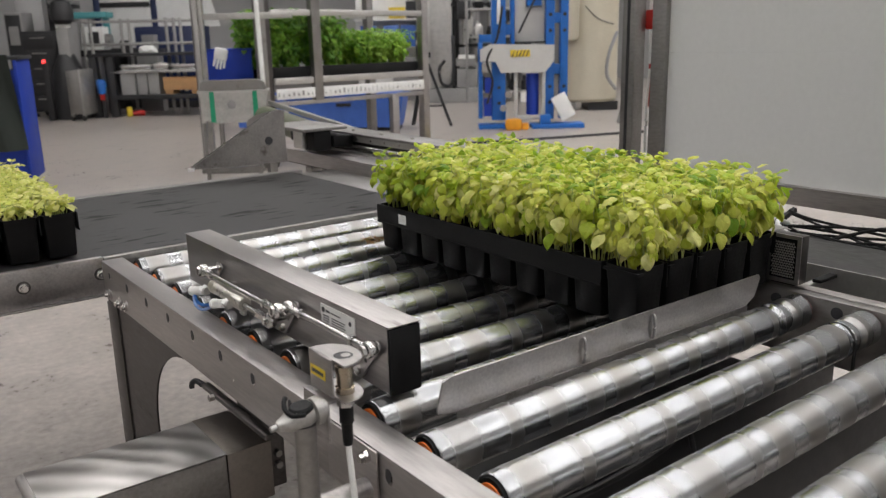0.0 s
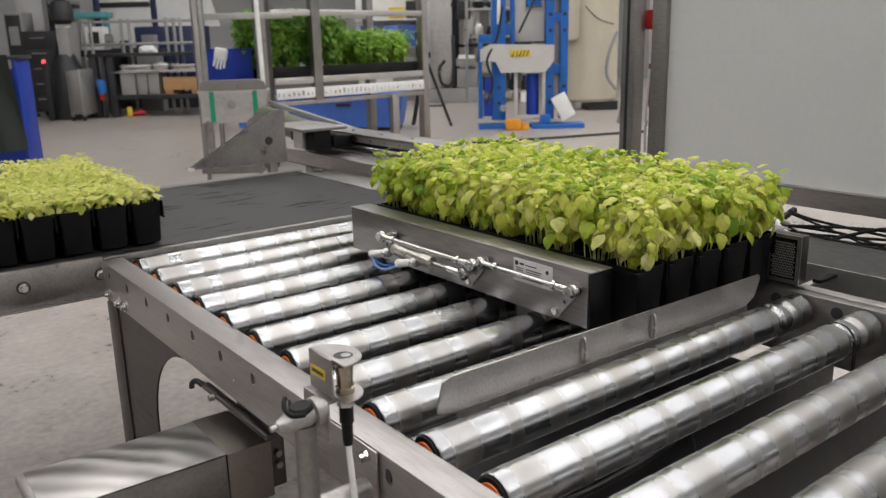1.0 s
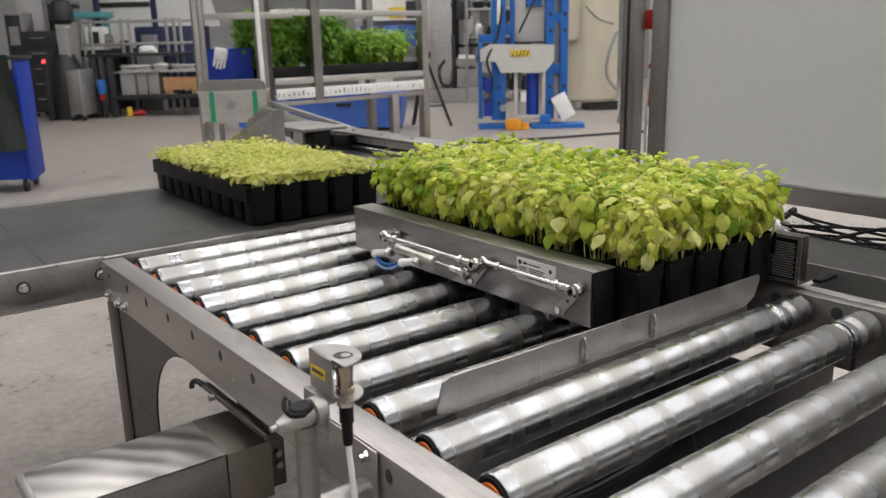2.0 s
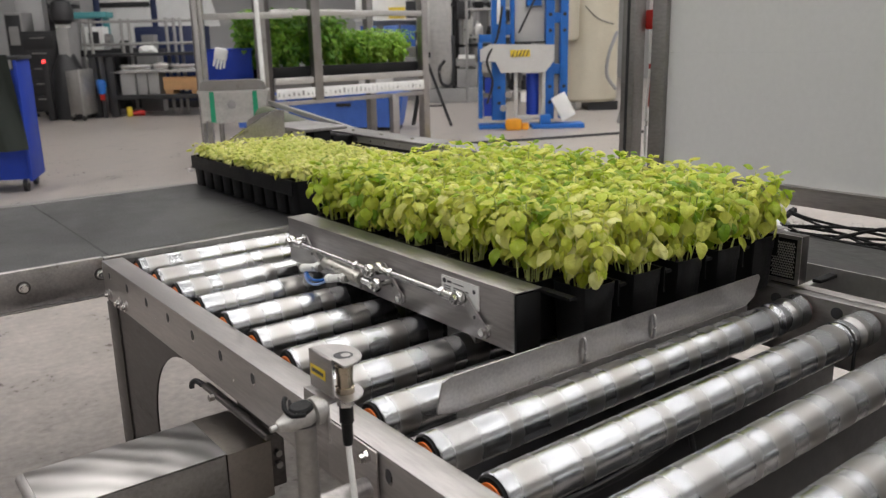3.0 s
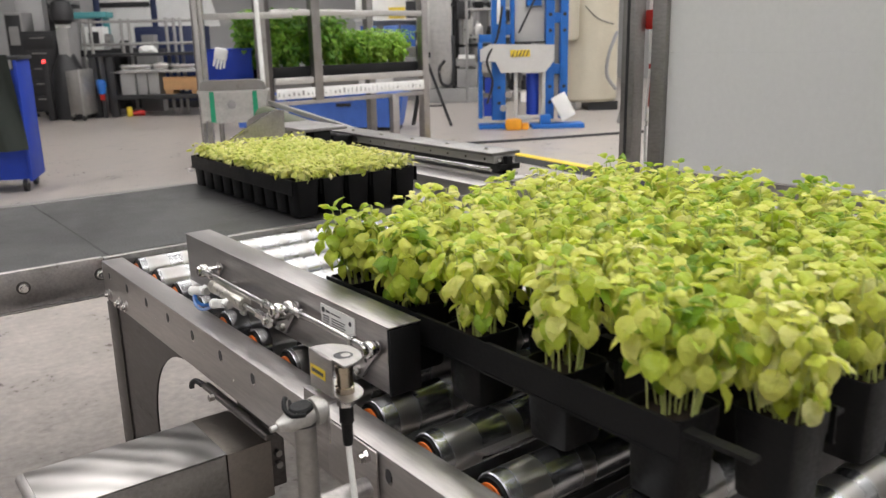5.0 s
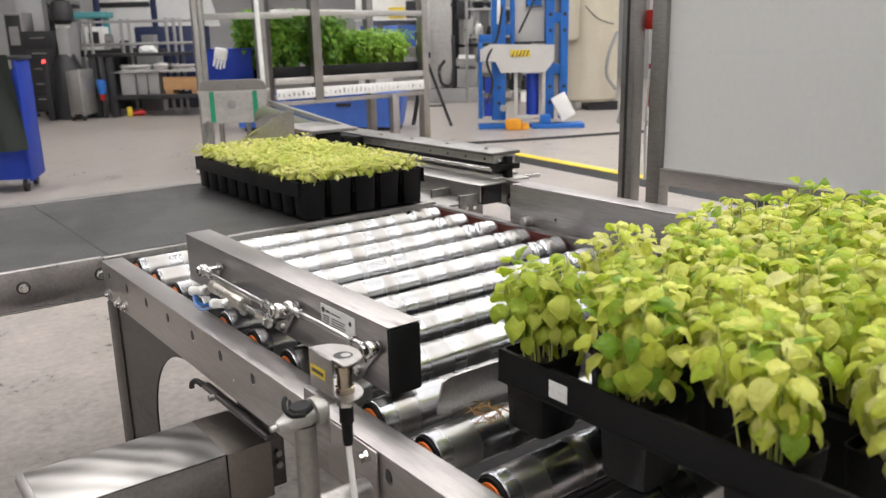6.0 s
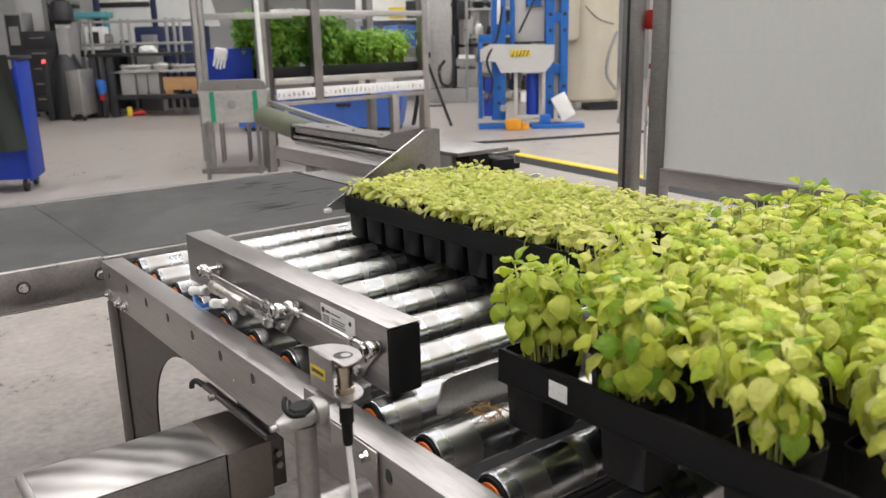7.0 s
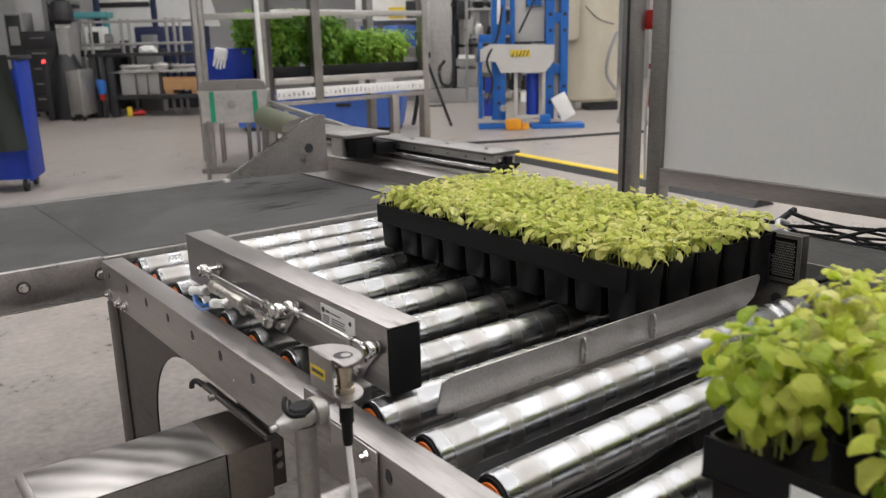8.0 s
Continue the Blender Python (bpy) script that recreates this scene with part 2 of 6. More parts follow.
BLUE = material("blue_paint", (0.003, 0.034, 0.33), 0.6, 0.0, 0.15, 5, 80, 0.01)
NAVY = material("navy_paint", (0.010, 0.020, 0.075), 0.45, 0.0, 0.15, 5, 80, 0.01)
BLUE_MID = material("mid_blue_paint", (0.010, 0.115, 0.42), 0.4, 0.0, 0.15, 5, 80, 0.01)
BLUE_HOSE = material("pale_blue_hose", (0.25, 0.36, 0.66), 0.25, 0.0, 0.1, 40, 200, 0.0)
BLUE_TUB = material("blue_crate_plastic", (0.05, 0.13, 0.46), 0.45, 0.0, 0.15, 5, 80, 0.01)
GREEN = material("green_plastic", (0.01, 0.25, 0.13), 0.45, 0.0, 0.15, 9, 90, 0.0)
WHITE = material("white_panel", (0.665, 0.67, 0.66), 0.5, 0.0, 0.03, 1.5, 60, 0.004)
PALE = material("pale_grey_paint", (0.50, 0.495, 0.48), 0.5, 0.0, 0.06, 4, 60, 0.004)
WHITE_P = material("white_plastic", (0.78, 0.78, 0.76), 0.4, 0.0, 0.06, 9, 90, 0.0)
CREAM = material("cream_paint", (0.53, 0.485, 0.38), 0.45, 0.0, 0.08, 3, 60, 0.005)
GREYP = material("grey_paint", (0.28, 0.275, 0.27), 0.5, 0.0, 0.15, 5, 70, 0.01)
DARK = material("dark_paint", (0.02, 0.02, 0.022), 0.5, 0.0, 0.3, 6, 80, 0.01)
RED = material("red_paint", (0.45, 0.02, 0.015), 0.4, 0.0, 0.1, 9, 90, 0.0)
MAROON = material("maroon_plastic", (0.13, 0.035, 0.028), 0.5, 0.0, 0.2, 20, 200, 0.0)
TEAL = material("teal_paint", (0.08, 0.30, 0.32), 0.45, 0.0, 0.1, 9, 90, 0.0)
WOODM = material("cardboard", (0.42, 0.24, 0.11), 0.75, 0.0, 0.2, 9, 90, 0.01)
FLOOR = material("sealed_concrete", (0.345, 0.312, 0.287), 0.36, 0.0, 0.30, 4.5, 34, 0.002, (1, 1, 1), (0.20, 0.18, 0.165), 0.3, 0.60)
WALLM = material("hall_wall", (0.50, 0.50, 0.50), 0.7, 0.0, 0.06, 1.2, 30, 0.01)
ROOFM = material("hall_roof", (0.22, 0.22, 0.22), 0.7, 0.0, 0.08, 1.2, 30, 0.01)
SOIL = material("potting_soil", (0.030, 0.019, 0.012), 0.9, 0.0, 0.5, 60, 350, 0.3)
ROOT = material("dry_roots", (0.30, 0.17, 0.06), 0.8, 0.0, 0.3, 60, 300, 0.0)
PLATE = material("name_plate", (0.74, 0.74, 0.72), 0.45, 0.05, 0.06, 20, 200, 0.0)
INK = material("dark_ink", (0.04, 0.04, 0.045), 0.5, 0.0, 0.1, 30, 200, 0.0)
LABELM = material("paper_label", (0.75, 0.75, 0.74), 0.5, 0.0, 0.12, 60, 300, 0.01)
STEM = material("stem", (0.58, 0.64, 0.22), 0.5, 0.0, 0.2, 40, 200, 0.0)
LEAF = leaf_material("basil_leaf", [(0.0, (0.23, 0.40, 0.03)), (0.15, (0.46, 0.60, 0.045)), (0.36, (0.67, 0.73, 0.10)), (0.75, (0.78, 0.785, 0.18)), (1.0, (0.86, 0.84, 0.36))], (0.50, 0.60, 0.05))
LEAF_Y = leaf_material("seedling_leaf", [(0.0, (0.52, 0.60, 0.10)), (0.3, (0.68, 0.71, 0.17)), (0.7, (0.80, 0.79, 0.26)), (1.0, (0.86, 0.82, 0.38))], (0.58, 0.58, 0.14))
LEAF_G = leaf_material("green_herb_leaf", [(0.0, (0.06, 0.18, 0.015)), (0.5, (0.16, 0.36, 0.03)), (1.0, (0.32, 0.54, 0.08))], (0.10, 0.24, 0.02))
LEAF_L = leaf_material("light_herb_leaf", [(0.0, (0.12, 0.30, 0.02)), (0.5, (0.28, 0.50, 0.05)), (1.0, (0.48, 0.68, 0.12))], (0.18, 0.36, 0.03))
LAMP = glow("skylight_pane", (1.0, 0.978, 0.966), LIGHT)


# ---- builders ----
def box(bm, x0, x1, y0, y1, z0, z1, bev=0.0):
    m = Matrix.Translation(((x0 + x1) / 2, (y0 + y1) / 2, (z0 + z1) / 2)) @ Matrix.Diagonal((x1 - x0, y1 - y0, z1 - z0, 1))
    got = bmesh.ops.create_cube(bm, size=1, matrix=m)["verts"]
    if bev:
        edges = {e for v in got for e in v.link_edges}
        bmesh.ops.bevel(bm, geom=list(edges), offset=bev, segments=2, affect="EDGES", profile=0.5)
    return bm


def rod(bm, a, b, r, seg=14, r2=None):
    a, b = Vector(a), Vector(b)
    d = b - a
    m = Matrix.Translation((a + b) / 2) @ d.to_track_quat("Z", "Y").to_matrix().to_4x4()
    bmesh.ops.create_cone(bm, cap_ends=True, segments=seg, radius1=r, radius2=r if r2 is None else r2, depth=d.length, matrix=m)
    return bm


def bar_box(bm, a, b, w, h, bev=0.0):
    """A square bar from a to b."""
    a, b = Vector(a), Vector(b)
    d = b - a
    m = Matrix.Translation((a + b) / 2) @ d.to_track_quat("Z", "Y").to_matrix().to_4x4() @ Matrix.Diagonal((w, h, d.length, 1))
    got = bmesh.ops.create_cube(bm, size=1, matrix=m)["verts"]
    if bev:
        bmesh.ops.bevel(bm, geom=list({e for v in got for e in v.link_edges}), offset=bev, segments=2, affect="EDGES", profile=0.5)
    return bm


def lathe(bm, profile, seg=24, m=Matrix.Identity(4)):
    """Turns (height, radius) pairs about the z axis; open at both ends unless the radius is 0."""
    rings = []
    for z, r in profile:
        rings.append([bm.verts.new(m @ Vector((r * math.cos(2 * math.pi * k / seg), r * math.sin(2 * math.pi * k / seg), z))) for k in range(seg)])
    for a, b in zip(rings, rings[1:]):
        for k in range(seg):
            bm.faces.new((a[k], a[(k + 1) % seg], b[(k + 1) % seg], b[k]))
    return bm


def prism(bm, outline, m, depth):
    """An outline in x, y extruded along z by depth, laid by m."""
    lo = [bm.verts.new(m @ Vector((x, y, 0))) for x, y in outline]
    hi = [bm.verts.new(m @ Vector((x, y, depth))) for x, y in outline]
    bm.faces.new(lo[::-1])
    bm.faces.new(hi)
    for k in range(len(lo)):
        j = (k + 1) % len(lo)
        bm.faces.new((lo[k], lo[j], hi[j], hi[k]))
    return bm


def hose(bm, points, r, seg=8, steps=10):
    """A round cable through the points."""
    pts = [Vector(p) for p in points]
    path = []
    for i in range(len(pts) - 1):
        p0, p1, p2, p3 = pts[max(i - 1, 0)], pts[i], pts[i + 1], pts[min(i + 2, len(pts) - 1)]
        for s in range(steps):
            t = s / steps
            path.append(0.5 * ((2 * p1) + (p2 - p0) * t + (2 * p0 - 5 * p1 + 4 * p2 - p3) * t * t + (3 * p1 - p0 - 3 * p2 + p3) * t ** 3))
    path.append(pts[-1])
    rings = []
    for i, p in enumerate(path):
        d = (path[min(i + 1, len(path) - 1)] - path[max(i - 1, 0)]).normalized()
        q = d.to_track_quat("Z", "Y")
        rings.append([bm.verts.new(p + q @ Vector((r * math.cos(2 * math.pi * k / seg), r * math.sin(2 * math.pi * k / seg), 0))) for k in range(seg)])
    for a, b in zip(rings, rings[1:]):
        for k in range(seg):
            bm.faces.new((a[k], a[(k + 1) % seg], b[(k + 1) % seg], b[k]))
    bm.faces.new(rings[0][::-1])
    bm.faces.new(rings[-1])
    return bm


def mesh_of(name, bm, mat, smooth=True):
    me = bpy.data.meshes.new(name)
    bmesh.ops.recalc_face_normals(bm, faces=bm.faces)
    bm.to_mesh(me)
    bm.free()
    mats = mat if isinstance(mat, (list, tuple)) else [mat]
    for k in mats:
        me.materials.append(k)
    if smooth:
        me.polygons.foreach_set("use_smooth", [True] * len(me.polygons))
        me.set_sharp_from_angle(angle=radians(38))
    return me


def part(name, bm, mat, parent=None, label="", m=None):
    ob = new(name, mesh_of(name, bm, mat))
    if parent is not None:
        ob.parent = parent
    if m is not None:
        ob.matrix_basis = m
    return tagged(ob, label)


def thing(name, label, category, group="", kind="", at=(0, 0, 0)):
    ob = new(name)
    ob.empty_display_size = 0.05
    ob.location = at
    return tagged(ob, label, category, group, kind)


def solid(name, bm, mat, label, category="", group="", kind=""):
    return tagged(part(name, bm, mat), label, category, group, kind)


B = bmesh.new
# ---- hall ----
def hall():
    solid("floor", box(B(), -9, 16, -9, 18, -0.2, 0), FLOOR, "pale grey sealed concrete hall floor with stains", "floor", kind="structure")
    solid("wall_north", box(B(), -9, 16, 18, 18.2, 0, 6), WALLM, "plain light grey hall wall", "wall", kind="structure")
    solid("wall_south", box(B(), -9, 16, -9.2, -9, 0, 6), WALLM, "plain light grey hall wall", "wall", kind="structure")
    solid("wall_west", box(B(), -9.2, -9, -9, 18, 0, 6), WALLM, "plain light grey hall wall", "wall", kind="structure")
    solid("wall_east", box(B(), 16, 16.2, -9, 18, 0, 6), WALLM, "plain light grey hall wall", "wall", kind="structure")
    solid("ceiling", box(B(), -9, 16, -9, 18, 6, 6.2), ROOFM, "light grey hall ceiling", "ceiling", kind="structure")


# Unseen glowing strip, added to light the hall and brighten the rollers.
def skylight(k, x):
    t = thing("skylight_%d" % k, "unseen long glowing strip added in the hall ceiling", "skylight", kind="structure", at=(x, 1.0, 6.0))
    part("pane", box(B(), -0.4, 0.4, -9, 9, -0.03, -0.012), LAMP, t, "bright glowing pane, added as a light source")
    part("frame", box(B(), -0.46, -0.405, -9.05, 9.05, -0.06, -0.001), WHITE_P, t)
    part("frame", box(B(), 0.405, 0.46, -9.05, 9.05, -0.06, -0.001), WHITE_P, t)


hall()
for k, sx in enumerate((-5.4, -2.6, 0.4, 2.6, 4.8, 7.0, 9.2, 11.4, 13.6)):
    skylight(k + 1, sx)


# ---- conveyor ----
PITCH, RAD, TUBE = 0.1, 0.025, 0.689
AX = ZR - RAD


def roller(y):
    t = thing("conveyor_roller", "zinc-plated steel conveyor roller between the side rails", "roller", "conveyor rollers", at=(0, y, AX))
    along = pose(0, 0, 0, 0, 90, 0)
    bm = lathe(B(), [(0.0, 0.0215), (0.0, RAD - 0.001), (0.0012, RAD), (0.600, RAD), (0.604, RAD - 0.0045), (0.609, RAD - 0.005), (0.614, RAD - 0.0045), (0.619, RAD), (0.629, RAD),
                     (0.634, RAD - 0.0045), (0.639, RAD - 0.005), (0.644, RAD - 0.0045), (0.649, RAD), (TUBE - 0.0012, RAD), (TUBE, RAD - 0.001), (TUBE, 0.021)], 40, along)
    part("tube", bm, ZINC, t)
    part("bearing_ring", lathe(B(), [(-0.003, 0.0), (-0.003, 0.0216), (0.004, 0.0216)], 28, along), BLACK, t, "black bearing ring")
    part("seal", lathe(B(), [(-0.0045, 0.0), (-0.0045, 0.0165), (-0.0028, 0.017)], 24, along), ORANGE, t, "orange bearing seal")
    part("end_cap", lathe(B(), [(TUBE - 0.002, 0.0216), (TUBE + 0.006, 0.0216), (TUBE + 0.006, 0.0)], 28, along), MAROON, t, "dark red end cap")
    part("axle", rod(B(), (-0.03, 0, 0), (TUBE + 0.03, 0, 0), 0.006, 8), STEEL_DARK, t)
    return t


first = roller(0.0)
ROLLERS = [first] + [copy_thing(first, pose(0, -PITCH * k, AX)) for k in range(1, 16)]


def slot(bm, x, y, z, r, h, d=0.002):
    """A dark slotted hole's rim, facing -x."""
    rod(bm, (x, y, z - h), (x - d, y, z - h), r, 12)
    rod(bm, (x, y, z + h), (x - d, y, z + h), r, 12)
    box(bm, x - d, x, y - r, y + r, z - h, z + h)


def side_rail():
    t = thing("side_rail", "brushed stainless steel channel side rail with slotted holes", "conveyor rail", at=(0, 0, ZR))
    bm = B()
    y0, y1 = -1.75, 0.03
    box(bm, -0.056, -0.0535, y0, y1, -0.070, -0.0026)
    box(bm, -0.056, -0.018, y0, y1, -0.0025, 0.0, 0.0006)
    box(bm, -0.0535, -0.03, y0, y1, -0.070, -0.0675)
    part("channel", bm, STEEL, t)
    for k in range(15):
        bm = B()
        slot(bm, -0.0558, -0.0132 - 0.1 * k, -0.0194, 0.0046, 0.0028 if k else 0.0008, 0.0008)
        part("slotted_hole", bm, INK, t)
        # larger chrome slot, shifted aside, stands in for the highlight on the hole's edge
        bm = B()
        slot(bm, -0.0558, -0.0150 - 0.1 * k, -0.0206, 0.0052, 0.0030 if k else 0.0010, 0.0005)
        part("rim_highlight", bm, CHROME, t)
        bm = B()
        rod(bm, (-0.0558, -0.052 - 0.1 * k, -0.036 - 0.006 * (k % 2)), (-0.0563, -0.052 - 0.1 * k, -0.036 - 0.006 * (k % 2)), 0.0013, 8)
        if k < 6:
            part("rivet", bm, CHROME, t)
    for y, z, r in ((0.0015, -0.058, 0.0072), (-0.060, -0.060, 0.0085), (-0.098, -0.057, 0.0085)):
        part("washer", rod(B(), (-0.0561, y, z), (-0.0572, y, z), r * 1.45, 18), STEEL, t)
        part("bolt", rod(rod(B(), (-0.0573, y, z), (-0.0610, y, z), r, 6), (-0.0610, y, z), (-0.0655, y, z), r * 0.55, 10), CHROME, t)


def end_leg():
    t = thing("end_leg", "folded stainless steel leg plate with a rounded gusset", "conveyor leg", at=(0, 0, 0))
    outline = [(0.028, 0.0), (0.028, ZR - 0.02), (-0.12, ZR - 0.02), (-0.12, ZR - 0.0705), (-0.385, ZR - 0.0705)]
    outline += [(-0.385 + 0.195 * math.sin(radians(a)), ZR - 0.072 - 0.17 * (1 - math.cos(radians(a)))) for a in range(9, 91, 9)]
    outline += [(-0.19, 0.0)]
    m = Matrix(((0, 0, 1, -0.0533), (1, 0, 0, 0), (0, 1, 0, 0), (0, 0, 0, 1)))
    # recess shade and dim floor reflection are put into the gusset's dark colour
    part("gusset_plate", prism(B(), outline, m, 0.003), DARK_SHADED, t)
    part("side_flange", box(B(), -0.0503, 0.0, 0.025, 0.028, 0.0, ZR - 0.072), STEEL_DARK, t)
    part("front_flange", box(B(), -0.0562, -0.0536, -0.034, 0.028, 0.0, ZR - 0.0765, 0.0008), DARK_SHADED, t)
    part("foot", lathe(B(), [(0.0, 0.0), (0.0, 0.03), (0.008, 0.03), (0.012, 0.01), (0.05, 0.01)], 20, pose(-0.01, -0.08, 0)), BLACK, t)


def box_beam():
    t = thing("cross_beam", "swirl-polished stainless steel box beam under the rail", "beam", at=(0, 0, ZR))
    part("beam", box(B(), -0.278, -0.021, -0.410, -0.270, -0.32, -0.2212, 0.006), STEEL_DARK, t)
    part("end_roll", rod(B(), (-0.2785, -0.4095, -0.2295), (-0.2785, -0.2705, -0.2295), 0.0095, 16), STEEL, t)
    part("top_plate", box(B(), -0.276, -0.0215, -0.4095, -0.2705, -0.221, -0.2195, 0.0006), STEEL_SWIRL, t, "swirl-polished top plate")
    part("sleeve", box(B(), -0.0205, 0.052, -0.4085, -0.2600, -0.3185, -0.2222, 0.002), material("dull_steel", (0.25, 0.225, 0.20), 0.55, 0.9, 0.18, 12, 160, 0.01, (1, 1, 1), (0.27, 0.24, 0.21), 0.2, 0.62), t, "dull unpolished beam end")
    part("clamp_strip", box(B(), -0.062, -0.050, -0.65, -0.445, -0.088, -0.081, 0.002), DARK_SHADED, t)
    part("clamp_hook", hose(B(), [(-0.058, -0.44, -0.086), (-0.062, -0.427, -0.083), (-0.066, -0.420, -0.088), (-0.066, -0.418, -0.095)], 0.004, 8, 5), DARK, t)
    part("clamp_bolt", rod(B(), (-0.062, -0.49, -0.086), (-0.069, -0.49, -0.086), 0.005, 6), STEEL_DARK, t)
    part("hanger", box(B(), 0.0525, 0.078, -0.40, -0.28, -0.31, -0.1305, 0.002), DARK_SHADED, t)
    for z in (-0.27, -0.25):
        part("hanger_bolt", rod(B(), (0.064, -0.4005, z), (0.064, -0.409, z), 0.006, 6), STEEL_DARK, t)


def far_guide():
    t = thing("guide_rail", "tall brushed steel guide wall beside the rollers", "guide rail", at=(0, 0, ZR))
    part("wall", box(B(), 0.722, 0.762, -0.83, -0.225, -0.035, 0.076, 0.0015), STEEL, t)
    part("lower_channel", box(B(), 0.70, 0.721, -1.75, 0.03, -0.10, -0.001, 0.001), STEEL_DARK, t)
    part("top_flange", box(B(), 0.7215, 0.745, -1.75, -0.832, -0.004, 0.0, 0.001), STEEL, t)
    part("red_strip", box(B(), 0.6975, 0.6995, -0.4, 0.02, -0.025, -0.006), MAROON, t, "dark red rubber strip")
    part("wall_cap", box(B(), 0.7222, 0.772, -0.829, -0.226, 0.0765, 0.0785, 0.0006), STEEL, t)
    for y in (-0.285, -0.62):
        part("bolt", lathe(B(), [(0, 0.0115), (0.018, 0.0115), (0.021, 0.009), (0.021, 0)], 18, Matrix.Translation((0.7225, y, 0.006)) @ Matrix.Rotation(radians(-90), 4, "Y")), STEEL, t)
    part("hole", rod(B(), (0.7218, -0.362, 0.022), (0.7212, -0.362, 0.022), 0.0035, 10), INK, t)
    for y in (-0.86, -0.955, -1.05):
        part("hole", rod(B(), (0.6998, y, -0.018), (0.6992, y, -0.018), 0.009, 16), INK, t)
    s = thing("reflector_box", "steel reflector box with a prismatic black face", "sensor reflector", at=(0.735, -0.845, ZR))
    part("case", box(B(), -0.016, 0.004, -0.0385, 0.016, 0.004, 0.080, 0.001), DARK_SHADED, s)
    for y0, y1, z0, z1 in ((-0.0385, -0.032, 0.004, 0.080), (0.0105, 0.016, 0.004, 0.080), (-0.0318, 0.0103, 0.004, 0.010), (-0.0318, 0.0103, 0.0745, 0.080)):
        part("frame_bar", box(B(), -0.0185, -0.0162, y0, y1, z0, z1), STEEL, s)
    part("face", box(B(), -0.0175, -0.0162, -0.0315, 0.0100, 0.0105, 0.0740), BLACK, s)
    prism_mesh = mesh_of("prism", rod(B(), (0, 0, 0), (-0.0012, 0, 0), 0.0021, 3), GALV, False)
    for i in range(9):
        for j in range(14):
            q = new("prism", prism_mesh)
            q.parent, q.location = s, (-0.0176, -0.0280 + i * 0.0041 + 0.0021 * (j % 2), 0.0150 + j * 0.0040)
    part("bracket", box(B(), -0.012, 0.002, -0.03, 0.01, -0.004, 0.0038), DARK, s)


side_rail()
end_leg()
box_beam()
far_guide()


def stop_flap():
    """The plate that halts the trays; its origin is the hinge below the rollers."""
    t = thing("stop_flap", "bent stainless steel stop flap across the rollers", "flap", at=(0, -0.8705, ZR - 0.035))
    m = Matrix(((1, 0, 0, 0), (0, 0, 1, 0), (0, 1, 0, 0), (0, 0, 0, 1)))
    out = [(0.036, 0.040), (0.044, 0.068), (0.054, 0.0715), (0.628, 0.0715), (0.632, 0.066), (0.620, 0.040), (0.60, 0.030), (0.056, 0.030), (0.036, 0.034)]
    part("plate", prism(B(), out, m, 0.0025), STEEL, t)
    part("hinge_tube", rod(B(), (0.0, -0.003, 0.012), (0.68, -0.003, 0.012), 0.008), STEEL_DARK, t)
    part("lower_leaf", box(B(), 0.06, 0.60, -0.002, 0.0, 0.010, 0.0305), STEEL_DARK, t)
    for x in (0.255, 0.385):
        bm = hose(B(), [(x, -0.001, 0.034), (x, -0.0045, 0.040), (x, -0.0045, 0.060), (x, -0.001, 0.066)], 0.0022, 8, 5)
        part("catch", bm, STEEL, t)
    return t


FLAP = stop_flap()


PIVOTS, PIVOT_Z = (-0.3315, -0.5715, -0.7575), 0.0205


